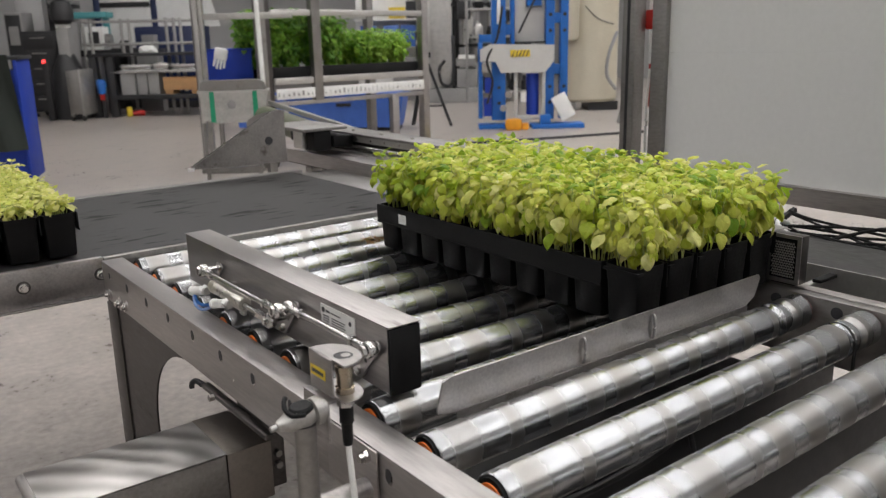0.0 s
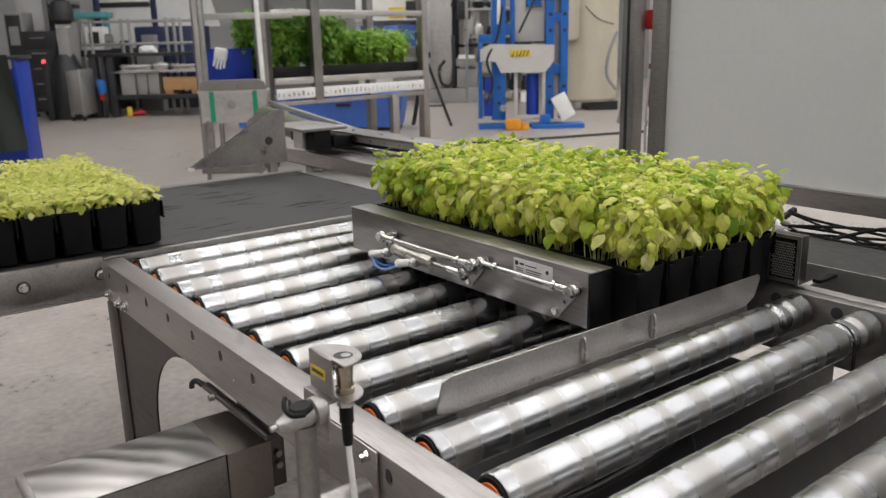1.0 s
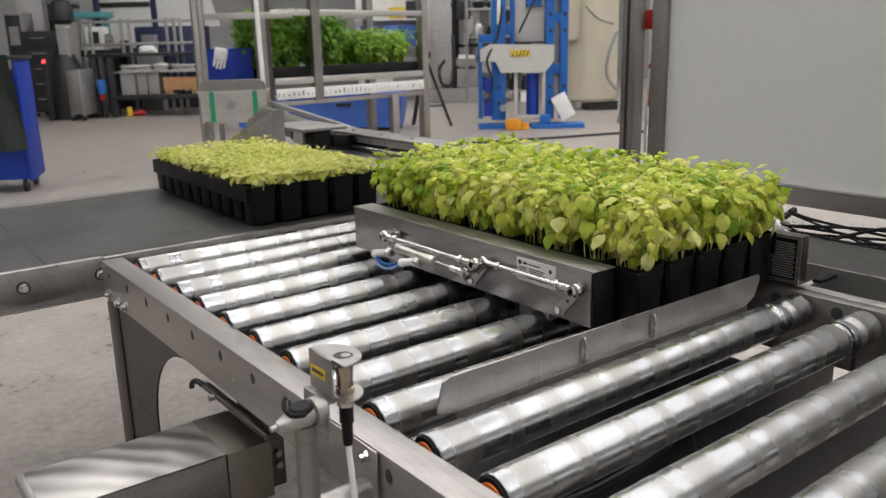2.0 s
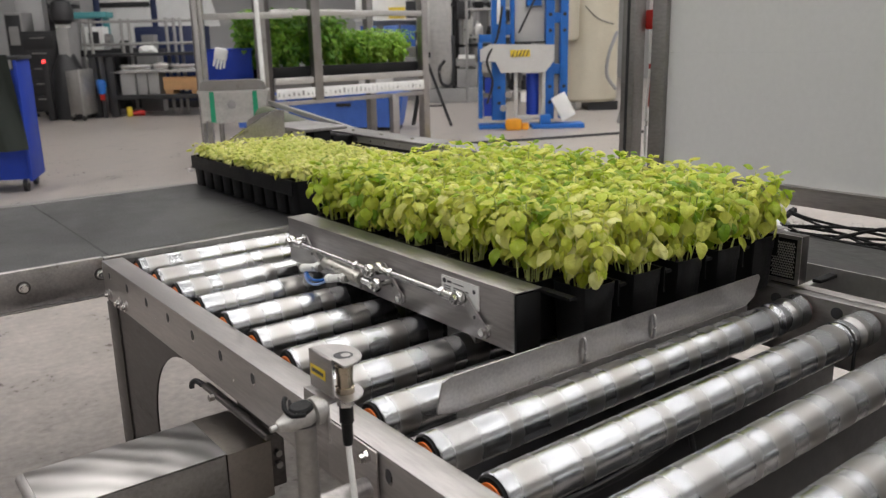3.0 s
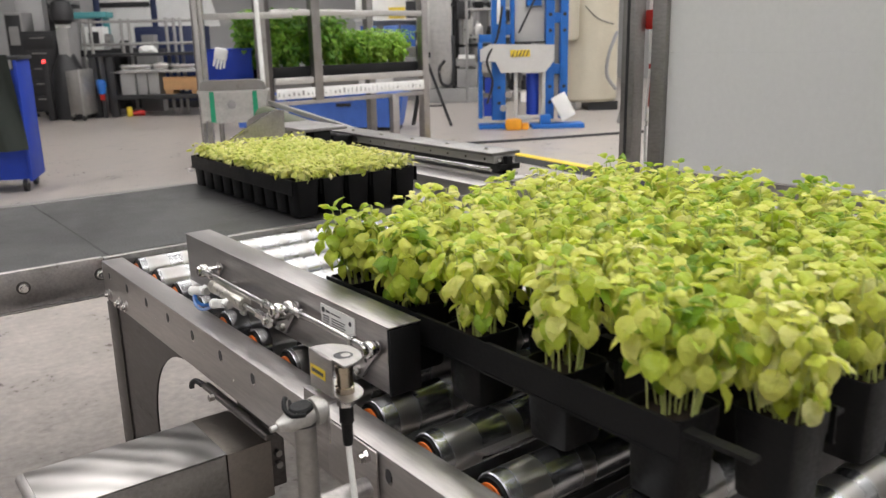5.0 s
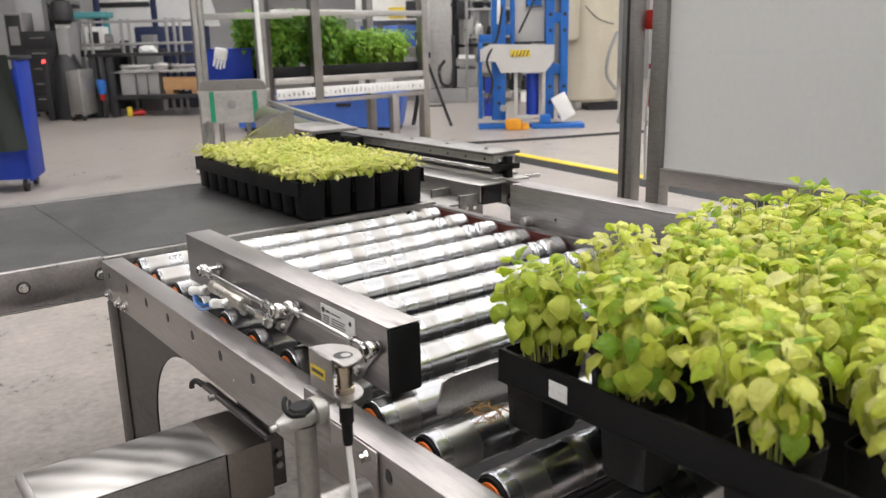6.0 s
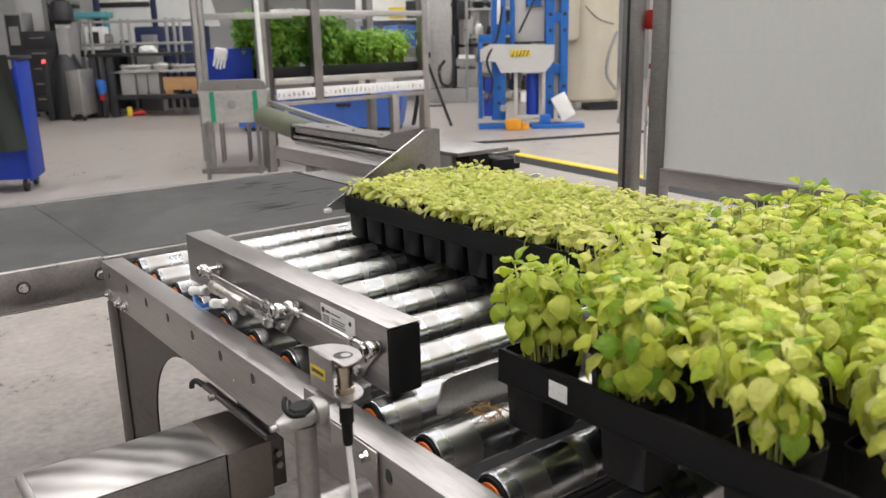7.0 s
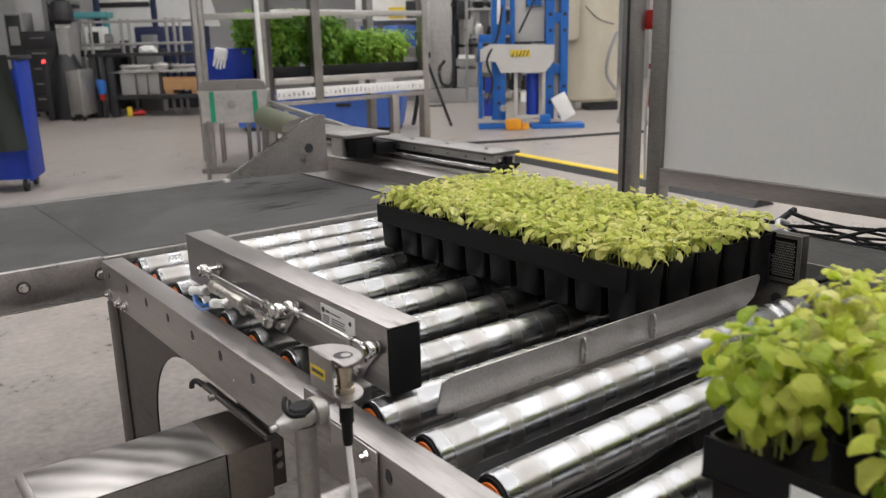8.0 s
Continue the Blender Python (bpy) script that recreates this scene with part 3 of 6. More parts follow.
def pusher():
    t = thing("pusher", "brushed steel box pusher with pneumatic linkage", "pusher", at=(0, 0, ZR))
    part("beam", box(B(), 0.0, 0.0405, -0.8085, -0.222, 0.006, 0.0825, 0.0012), STEEL, t)
    part("cover", box(B(), -0.001, 0.0415, -0.8135, -0.2205, 0.0827, 0.0843, 0.0004), STEEL, t)
    part("end_cap", box(B(), 0.0, 0.0405, -0.8135, -0.809, 0.0045, 0.081, 0.001), BLACK, t, "black plastic end cap")
    part("carriage", box(B(), 0.012, 0.03, -0.72, -0.66, -0.06, 0.008), STEEL_DARK, t)
    part("carriage", box(B(), 0.012, 0.03, -0.36, -0.30, -0.06, 0.008), STEEL_DARK, t)
    # linkage: three parallel levers under two tie rods; swung by the air cylinder
    arm_r, XT, XB, XC = 0.054, -0.031, -0.015, -0.033
    links = []

    def eye(parent, x, y, z, r=0.0098):
        ring = lathe(B(), [(-0.0055, 0), (-0.0055, r * 0.72), (-0.0045, r * 0.9), (-0.002, r), (0.002, r), (0.0045, r * 0.9), (0.0055, r * 0.72), (0.0055, 0)], 22,
                     Matrix.Translation((x, y, z)) @ Matrix.Rotation(radians(90), 4, "Y"))
        part("rod_end", ring, CHROME, parent)

    for y in PIVOTS:
        lev = part("lever", prism(B(), [(arm_r * 0.0 + 0.008 * math.sin(radians(q)), -0.008 * math.cos(radians(q))) for q in range(-90, 91, 30)]
                                  + [(0.0062 * math.cos(radians(q)), arm_r + 0.0062 * math.sin(radians(q))) for q in range(0, 181, 30)],
                                  Matrix(((0, 0, -1, -0.0035), (1, 0, 0, 0), (0, 1, 0, 0), (0, 0, 0, 1))), 0.003), STEEL, t)
        part("pivot_bolt", rod(rod(B(), (0.0, 0, 0), (-0.0105, 0, 0), 0.0052, 8), (0.0008, 0, 0), (-0.0034, 0, 0), 0.009, 16), CHROME, lev)
        part("hole", rod(B(), (-0.0063, 0, arm_r * 0.42), (-0.0068, 0, arm_r * 0.42), 0.0026, 10), INK, lev)
        far = -0.040 if y != PIVOTS[2] else -0.026
        part("pin", rod(rod(B(), (-0.0035, 0, arm_r), (far, 0, arm_r), 0.0042, 12), (far, 0, arm_r), (far + 0.0045, 0, arm_r), 0.0072, 6), CHROME, lev)
        part("washer", rod(B(), (-0.0068, 0, arm_r), (-0.0085, 0, arm_r), 0.0084, 16), CHROME, lev)
        lev.location = (0, y, PIVOT_Z)
        links.append(lev)
    for x, y0, y1 in ((XT, PIVOTS[0], PIVOTS[1]), (XB, PIVOTS[1], PIVOTS[2])):
        tie = part("tie_rod", rod(B(), (x, y0 - 0.012, 0), (x, y1 + 0.012, 0), 0.0040, 14), CHROME, t)
        for y, k in ((y0, -1), (y1, 1)):
            eye(tie, x, y, 0)
            part("clevis", rod(B(), (x, y + k * 0.006, 0), (x, y + k * 0.030, 0), 0.0058, 12, 0.0050), CHROME, tie)
            part("lock_nut", rod(B(), (x, y + k * 0.0305, 0), (x, y + k * 0.0365, 0), 0.0068, 6), CHROME, tie)
        links.append(tie)
    piston = part("piston_rod", rod(B(), (XC, -0.0, 0), (XC, 0.105, 0.0015), 0.0038, 12), CHROME, t)
    eye(piston, XC, 0, 0, 0.0105)
    part("clevis", rod(B(), (XC, 0.007, 0), (XC, 0.034, 0.0005), 0.0062, 6), CHROME, piston)
    part("pin", rod(B(), (XC - 0.010, 0, 0), (-0.0066, 0, 0), 0.0045, 8), CHROME, piston)
    links.append(piston)
    cream = material("cylinder_cream", (0.60, 0.57, 0.52), 0.30, 0.8, 0.1, 20, 200, 0.0)
    part("cylinder", lathe(B(), [(0, 0), (0, 0.0088), (0.004, 0.0100), (0.018, 0.0100), (0.019, 0.0090), (0.078, 0.0090), (0.079, 0.0102), (0.104, 0.0102), (0.106, 0.009), (0.106, 0.004)], 24,
                           Matrix.Translation((XC, -0.409, 0.0455)) @ Matrix.Rotation(radians(91.4), 4, "X")), cream, t)
    part("cylinder_foot", box(B(), XC - 0.004, -0.001, -0.420, -0.408, 0.038, 0.046, 0.001), STEEL, t)
    part("cylinder_lug", box(B(), XC - 0.003, XC + 0.003, -0.514, -0.500, 0.027, 0.037, 0.002), GALV, t)
    for y in (-0.395, -0.475):
        f = part("air_fitting", rod(B(), (XC - 0.010, y + 0.004, 0.036), (XC - 0.013, y + 0.030, 0.030), 0.0064, 14), WHITE_P, t)
        part("elbow", rod(B(), (XC - 0.004, y, 0.040), (XC - 0.013, y - 0.001, 0.034), 0.0070, 8), WHITE_P, f)
        part("collar", rod(B(), (XC - 0.013, y + 0.030, 0.030), (XC - 0.0135, y + 0.036, 0.0285), 0.0074, 14), WHITE_P, f)
        part("screw", rod(B(), (XC - 0.010, y - 0.004, 0.036), (XC - 0.009, y - 0.012, 0.038), 0.0056, 10), GALV, f)
    part("air_hose", hose(B(), [(XC - 0.0135, -0.438, 0.0285), (XC - 0.017, -0.422, 0.023), (XC - 0.018, -0.402, 0.019), (XC - 0.017, -0.382, 0.020), (XC - 0.013, -0.366, 0.028)], 0.0024), BLUE_MID, t, "blue air hose")
    part("air_hose", hose(B(), [(XC - 0.0135, -0.438, 0.0265), (XC - 0.018, -0.420, 0.017), (XC - 0.019, -0.400, 0.012), (XC - 0.018, -0.378, 0.014), (XC - 0.013, -0.362, 0.026)], 0.0024), BLUE_HOSE, t, "pale blue air hose")
    pl = part("name_plate", box(B(), -0.0022, -0.0004, -0.745, -0.668, 0.044, 0.077), PLATE, t, "silver name plate with fine print")
    part("emblem", box(rod(B(), (-0.0022, -0.675, 0.0705), (-0.0028, -0.675, 0.0705), 0.0035, 16), -0.0026, -0.0022, -0.690, -0.681, 0.069, 0.072), INK, pl)
    part("print_line", box(B(), -0.0026, -0.0022, -0.715, -0.693, 0.0694, 0.0709), INK, pl)
    for k in range(5):
        part("print_line", box(B(), -0.0026, -0.0022, -0.688, -0.674, 0.0505 + 0.0032 * k, 0.0518 + 0.0032 * k), INK, pl)
        part("print_line", box(B(), -0.0026, -0.0022, -0.725 + 0.003 * (k % 2), -0.694, 0.0505 + 0.0032 * k, 0.0518 + 0.0032 * k), INK, pl)
    part("print_mark", rod(B(), (-0.0022, -0.736, 0.068), (-0.0026, -0.736, 0.068), 0.003, 12), INK, pl)
    return t, links


PUSHER, LINKS = pusher()


def light_sensor():
    t = thing("light_sensor", "steel-bracketed light sensor clamped beside the rail", "sensor", at=(-0.094, -0.876, ZR + 0.031))
    t.scale = (0.92, 0.92, 0.92)

    def tongue(z):
        out = [(0.0, -0.0335), (0.006, -0.034)] + [(0.008 + 0.026 * math.cos(radians(a)), 0.033 * math.sin(radians(a))) for a in range(-84, 85, 12)] + [(0.006, 0.034), (0.0, 0.0335)]
        return prism(B(), out, pose(0, 0, z), 0.002)
    part("top_plate", tongue(0.0735), STEEL, t)
    part("bottom_plate", tongue(0.0345), STEEL, t)
    part("back_plate", box(B(), -0.0022, -0.0002, -0.012, 0.034, 0.0345, 0.0755, 0.0006), STEEL, t)
    part("sticker", box(B(), -0.0027, -0.00225, 0.001, 0.031, 0.049, 0.060), YELLOW, t, "yellow sticker")
    part("sticker_print", box(B(), -0.0030, -0.00275, 0.004, 0.028, 0.0525, 0.0565), INK, t)
    c = pose(0.014, -0.009, 0)
    part("sensor_window", lathe(B(), [(0.0756, 0.0), (0.0759, 0.006), (0.0759, 0.0115), (0.0756, 0.012)], 24, c), GALV, t)
    part("sensor_eye", lathe(B(), [(0.0761, 0.0100), (0.0763, 0.0095), (0.0762, 0.0)], 18, c), DARK, t)
    part("sensor_lens", lathe(B(), [(0.0764, 0.0050), (0.0768, 0.0040), (0.0768, 0.0)], 18, c @ pose(0.002, -0.001, 0)), STEEL, t)
    part("sensor_body", lathe(B(), [(0.0366, 0.0), (0.0366, 0.0098), (0.043, 0.0098), (0.0435, 0.0085), (0.058, 0.0085), (0.0585, 0.0092), (0.066, 0.0092), (0.0665, 0.007), (0.0733, 0.007)], 24, c), material("nickel_brass", (0.42, 0.36, 0.28), 0.22, 1.0, 0.1, 40, 300, 0.0), t)
    part("nut", rod(B(), (0.014, -0.009, 0.022), (0.014, -0.009, 0.0343), 0.0092, 6), CHROME, t)
    part("plug", lathe(B(), [(0.022, 0.0060), (0.020, 0.0072), (0.004, 0.0076), (0.002, 0.0060), (-0.016, 0.0056), (-0.022, 0.0048), (-0.022, 0.0)], 18, c), BLACK, t)
    part("cable", hose(B(), [(0.014, -0.009, -0.021), (0.014, -0.011, -0.040), (0.011, -0.022, -0.080), (0.006, -0.036, -0.12), (0.018, -0.044, -0.2), (0.02, 0.01, -0.3)], 0.0034), WHITE_P, t, "pale grey cable")
    part("angle_plate", box(box(B(), -0.006, 0.006, -0.006, 0.044, 0.026, 0.0295, 0.0006), -0.006, -0.0035, -0.006, 0.044, -0.016, 0.0262), STEEL, t)
    m = Matrix.Translation((-0.068, -0.004, 0.0185)) @ Matrix.Rotation(radians(84), 4, "Y") @ Matrix.Diagonal((0.74, 0.74, 0.94, 1))
    part("clamp", lathe(B(), [(0, 0.0), (0, 0.004), (0.007, 0.0045), (0.008, 0.007), (0.022, 0.0145), (0.042, 0.0165), (0.048, 0.014), (0.050, 0.0195), (0.058, 0.0195), (0.059, 0.014), (0.064, 0.014), (0.064, 0.0)], 24, m), GALV, t)
    part("clamp_lever", lathe(B(), [(0, 0.0), (0, 0.0105), (0.002, 0.0122), (0.005, 0.0122), (0.0068, 0.0105), (0.0068, 0.0)], 24, Matrix.Translation((-0.034, -0.005, 0.0285)) @ Matrix.Rotation(radians(-6), 4, "Y")), BLACK, t)
    part("lever_hook", hose(B(), [(-0.036, -0.018, 0.030), (-0.047, -0.012, 0.030), (-0.050, -0.003, 0.033), (-0.048, 0.004, 0.038), (-0.044, 0.008, 0.041)], 0.0026, 8, 5), BLACK, t)
    part("post", rod(B(), (-0.032, -0.006, 0.014), (-0.032, -0.006, -0.25), 0.0112, 20), STEEL_DARK, t)
    part("cross_tube", rod(B(), (-0.026, -0.004, -0.085), (0.038, -0.004, -0.085), 0.0135, 18), STEEL, t)
    part("rail_plate", box(B(), 0.0370, 0.0400, -0.024, 0.08, -0.10, -0.034, 0.001), STEEL, t)
    part("rail_bolt", rod(rod(B(), (0.037, -0.008, -0.044), (0.032, -0.008, -0.044), 0.007, 6), (0.032, -0.008, -0.044), (0.026, -0.008, -0.044), 0.0048, 10), CHROME, t)


light_sensor()


# ---- belt conveyor ----
BELT_END, BELT_R, BELT_PIECE = 0.704, 0.036, 0.03
# how far the belt has run
BELT_WAY = [(0.0, 0.0), (0.58, 0.0), (0.65, 0.006), (0.7, 0.024), (0.8, 0.061), (1.0, 0.160), (1.2, 0.266), (1.4, 0.362), (1.5, 0.412), (1.7, 0.516), (2.1, 0.725), (2.2, 0.768), (2.3, 0.781), (8.0, 0.781)]


def belt_pose(s, run):
    """The belt's section s after a run: flat on the bed, then round the end drum and back below."""
    over = s + run - BELT_END
    if over <= 0:
        return pose(run, 0, 0)
    a = min(over / BELT_R, math.pi)
    hub = Vector((BELT_END, 0, -0.004 - BELT_R))
    return Matrix.Translation(hub) @ Matrix.Rotation(a, 4, "Y") @ Matrix.Translation(-hub) @ pose(BELT_END - s + over - BELT_R * a, 0, 0)


def belt_conveyor():
    t = thing("belt_conveyor", "black rubber belt conveyor in a stainless frame", "belt conveyor", at=(0, 0, ZR))
    part("belt", box(B(), -4.2, -1.55, 0.082, 0.745, -0.0128, -0.0085, 0.001), BELT, t, "worn dark rubber belt")
    part("end_drum", rod(B(), (BELT_END, 0.084, -0.004 - BELT_R), (BELT_END, 0.743, -0.004 - BELT_R), BELT_R - 0.005, 28), STEEL_DARK, t)
    sections = []
    for k in range(104):
        c = BELT_END - BELT_PIECE * (k + 0.5)
        ob = part("belt_section", box(B(), c - BELT_PIECE / 2, c + BELT_PIECE / 2, 0.082, 0.745, -0.0082, -0.004), BELT, t)
        sections.append((c, ob))
        if k == 50:
            part("belt_joint", box(B(), c - 0.002, c + 0.002, 0.083, 0.744, -0.0039, -0.0032), RUBBER, ob)
    part("front_rail", box(B(), -4.2, -0.045, 0.062, 0.075, -0.072, -0.001, 0.002), STEEL, t)
    part("front_lip", box(B(), -4.2, -0.045, 0.054, 0.0752, -0.0755, -0.0722, 0.0008), STEEL, t)
    part("front_rail", box(B(), -0.044, 0.74, 0.062, 0.0785, -0.03, -0.003, 0.003), STEEL_DARK, t)
    part("back_rail", box(B(), -4.2, 0.74, 0.748, 0.78, -0.09, -0.002, 0.002), STEEL_DARK, t)
    part("bed", box(B(), -4.2, 0.665, 0.08, 0.745, -0.06, -0.0135), STEEL_DARK, t)
    part("slide_plate", box(B(), 0.742, 0.86, 0.05, 0.78, -0.022, -0.016, 0.001), STEEL_DARK, t)
    for x in (-0.185, -0.052, -0.62, -1.1):
        hub = Matrix.Translation((x, 0.0618, -0.033)) @ Matrix.Rotation(radians(90), 4, "X")
        part("washer", lathe(B(), [(0, 0.012), (0.0015, 0.0115), (0.0015, 0)], 18, hub), DARK_SHADED, t)
        part("bolt", lathe(B(), [(0.0016, 0.009), (0.004, 0.009), (0.0045, 0.0065), (0.011, 0.006), (0.011, 0)], 12, hub), CHROME, t)
    for x in (-3.0, -1.2, 0.55):
        part("leg", box(B(), x, x + 0.05, 0.75, 0.79, -ZR, -0.0905), STEEL_DARK, t)
        part("leg", box(B(), x - 1.2, x - 1.15, 0.04, 0.075, -ZR, -0.0725), STEEL_DARK, t)
    return sections


BELT_SECTIONS = belt_conveyor()


def tray_arm():
    t = thing("tray_pusher_arm", "steel paddle arm on a sliding carriage", "pusher arm", at=(0, 0, ZR))
    m = Matrix(((1, 0, 0, 0), (0, 0, 1, 0.77), (0, 1, 0, 0), (0, 0, 0, 1)))
    out = [(0.400, 0.034), (0.402, 0.040), (0.650, 0.176), (0.672, 0.184), (0.698, 0.182), (0.703, 0.026)]
    part("paddle", prism(B(), out, m, 0.004), STEEL, t, "brushed triangular steel paddle")
    part("paddle_edge", bar_box(B(), (0.400, 0.771, 0.0415), (0.655, 0.771, 0.1805), 0.004, 0.003), CHROME, t)
    part("paddle_tip", box(B(), 0.392, 0.408, 0.766, 0.778, 0.029, 0.038, 0.002), WHITE_P, t, "white plastic tip")
    part("paddle_hole", rod(B(), (0.645, 0.7695, 0.095), (0.645, 0.7692, 0.095), 0.013, 14), INK, t)
    m2 = Matrix(((0, 0, 1, 0.699), (1, 0, 0, 0.774), (0, 1, 0, 0), (0, 0, 0, 1)))
    part("side_flange", prism(B(), [(0, 0.026), (0, 0.182), (0.05, 0.182), (0.20, 0.155), (0.26, 0.135), (0.26, 0.117), (0.06, 0.117), (0.03, 0.026)], m2, 0.004), STEEL, t)
    part("carriage_plate", box(B(), 0.775, 0.94, 0.80, 1.06, 0.105, 0.116, 0.003), STEEL_DARK, t)
    part("carriage_block", box(B(), 0.82, 0.885, 0.81, 0.95, 0.040, 0.1045, 0.006), BLACK, t)
    part("bracket", box(B(), 0.803, 0.8195, 0.86, 0.92, 0.045, 0.1045, 0.002), ALU, t)
    part("slider", box(B(), 0.8855, 0.96, 0.80, 1.0, 0.05, 0.085, 0.003), BLACK, t)
    return t


ARM = tray_arm()


def linear_guide():
    t = thing("linear_guide", "aluminium linear guide beam beside the belt", "linear guide", at=(0, 0, ZR))
    part("top_plate", box(B(), 0.952, 1.052, 0.10, 1.22, 0.081, 0.090, 0.002), STEEL_DARK, t)
    part("beam", box(B(), 0.964, 1.040, 0.105, 1.215, 0.060, 0.0805, 0.002), ALU, t)
    part("web", box(B(), 0.985, 1.030, 0.110, 1.215, 0.032, 0.0595), DARK, t)
    part("lower_flange", box(B(), 0.955, 1.050, 0.105, 1.215, 0.022, 0.0315, 0.002), ALU, t)
    part("slide_rod", rod(B(), (0.958, 0.11, 0.046), (0.958, 1.21, 0.046), 0.006, 12), CHROME, t)
    part("end_block", box(B(), 0.972, 1.040, 0.086, 0.1035, 0.043, 0.058, 0.002), BLACK, t)
    part("end_block", box(B(), 0.994, 1.014, 0.086, 0.1035, 0.0215, 0.078, 0.002), BLACK, t)
    for x in (0.979, 1.028):
        part("end_screw", rod(B(), (x, 0.1045, 0.070), (x, 0.098, 0.070), 0.006, 10), CHROME, t)
    part("bracket", box(B(), 0.965, 1.06, 0.07, 0.104, 0.0135, 0.0205, 0.001), ALU, t)
    part("bracket_pin", rod(B(), (1.055, 0.085, 0.018), (1.10, 0.075, 0.018), 0.005, 10), CHROME, t)
    part("lower_channel", box(box(B(), 0.86, 0.953, 0.04, 1.18, 0.020, 0.024, 0.001), 0.86, 0.864, 0.04, 1.18, -0.020, 0.0198), STEEL, t)
    part("lower_core", box(B(), 0.89, 0.95, 0.06, 1.17, -0.032, 0.0195), DARK, t)
    part("end_block", box(B(), 0.96, 1.05, 1.221, 1.245, 0.03, 0.09, 0.003), BLACK, t)
    for k in range(7):
        part("screw", rod(B(), (0.985, 0.16 + 0.17 * k, 0.0902), (0.985, 0.16 + 0.17 * k, 0.0955), 0.006, 10), CHROME, t)
    for k in range(14):
        part("face_screw", rod(B(), (0.9638, 0.14 + 0.08 * k, 0.070), (0.9615, 0.14 + 0.08 * k, 0.070), 0.0035, 8), CHROME, t)
    part("wheel", lathe(B(), [(0, 0.006), (0, 0.018), (0.003, 0.021), (0.017, 0.021), (0.02, 0.018), (0.02, 0.006)], 20, Matrix.Translation((0.95, 0.022, -0.024)) @ Matrix.Rotation(radians(90), 4, "Y")), RUBBER, t)
    part("wheel_hub", rod(B(), (0.944, 0.022, -0.024), (0.973, 0.022, -0.024), 0.0075, 12), STEEL, t)
    part("wheel_fork", box(B(), 0.974, 0.980, 0.02, 0.10, -0.045, 0.0215, 0.002), STEEL_DARK, t)
    part("post", box(B(), 0.88, 0.92, 0.95, 0.99, -ZR, -0.033), STEEL_DARK, t)
    part("post", box(B(), 0.88, 0.92, 0.10, 0.14, -ZR, -0.033), STEEL_DARK, t)
    part("mount_plate", box(B(), 0.80, 0.858, 0.045, 0.052, -0.07, 0.004, 0.001), STEEL_DARK, t)
    part("mount_plate", box(B(), 0.80, 0.858, 0.16, 0.167, -0.07, 0.004, 0.001), STEEL_DARK, t)
    for x in (0.818, 0.842):
        part("mount_bolt", rod(B(), (x, 0.0448, -0.03), (x, 0.039, -0.03), 0.006, 6), CHROME, t)


linear_guide()


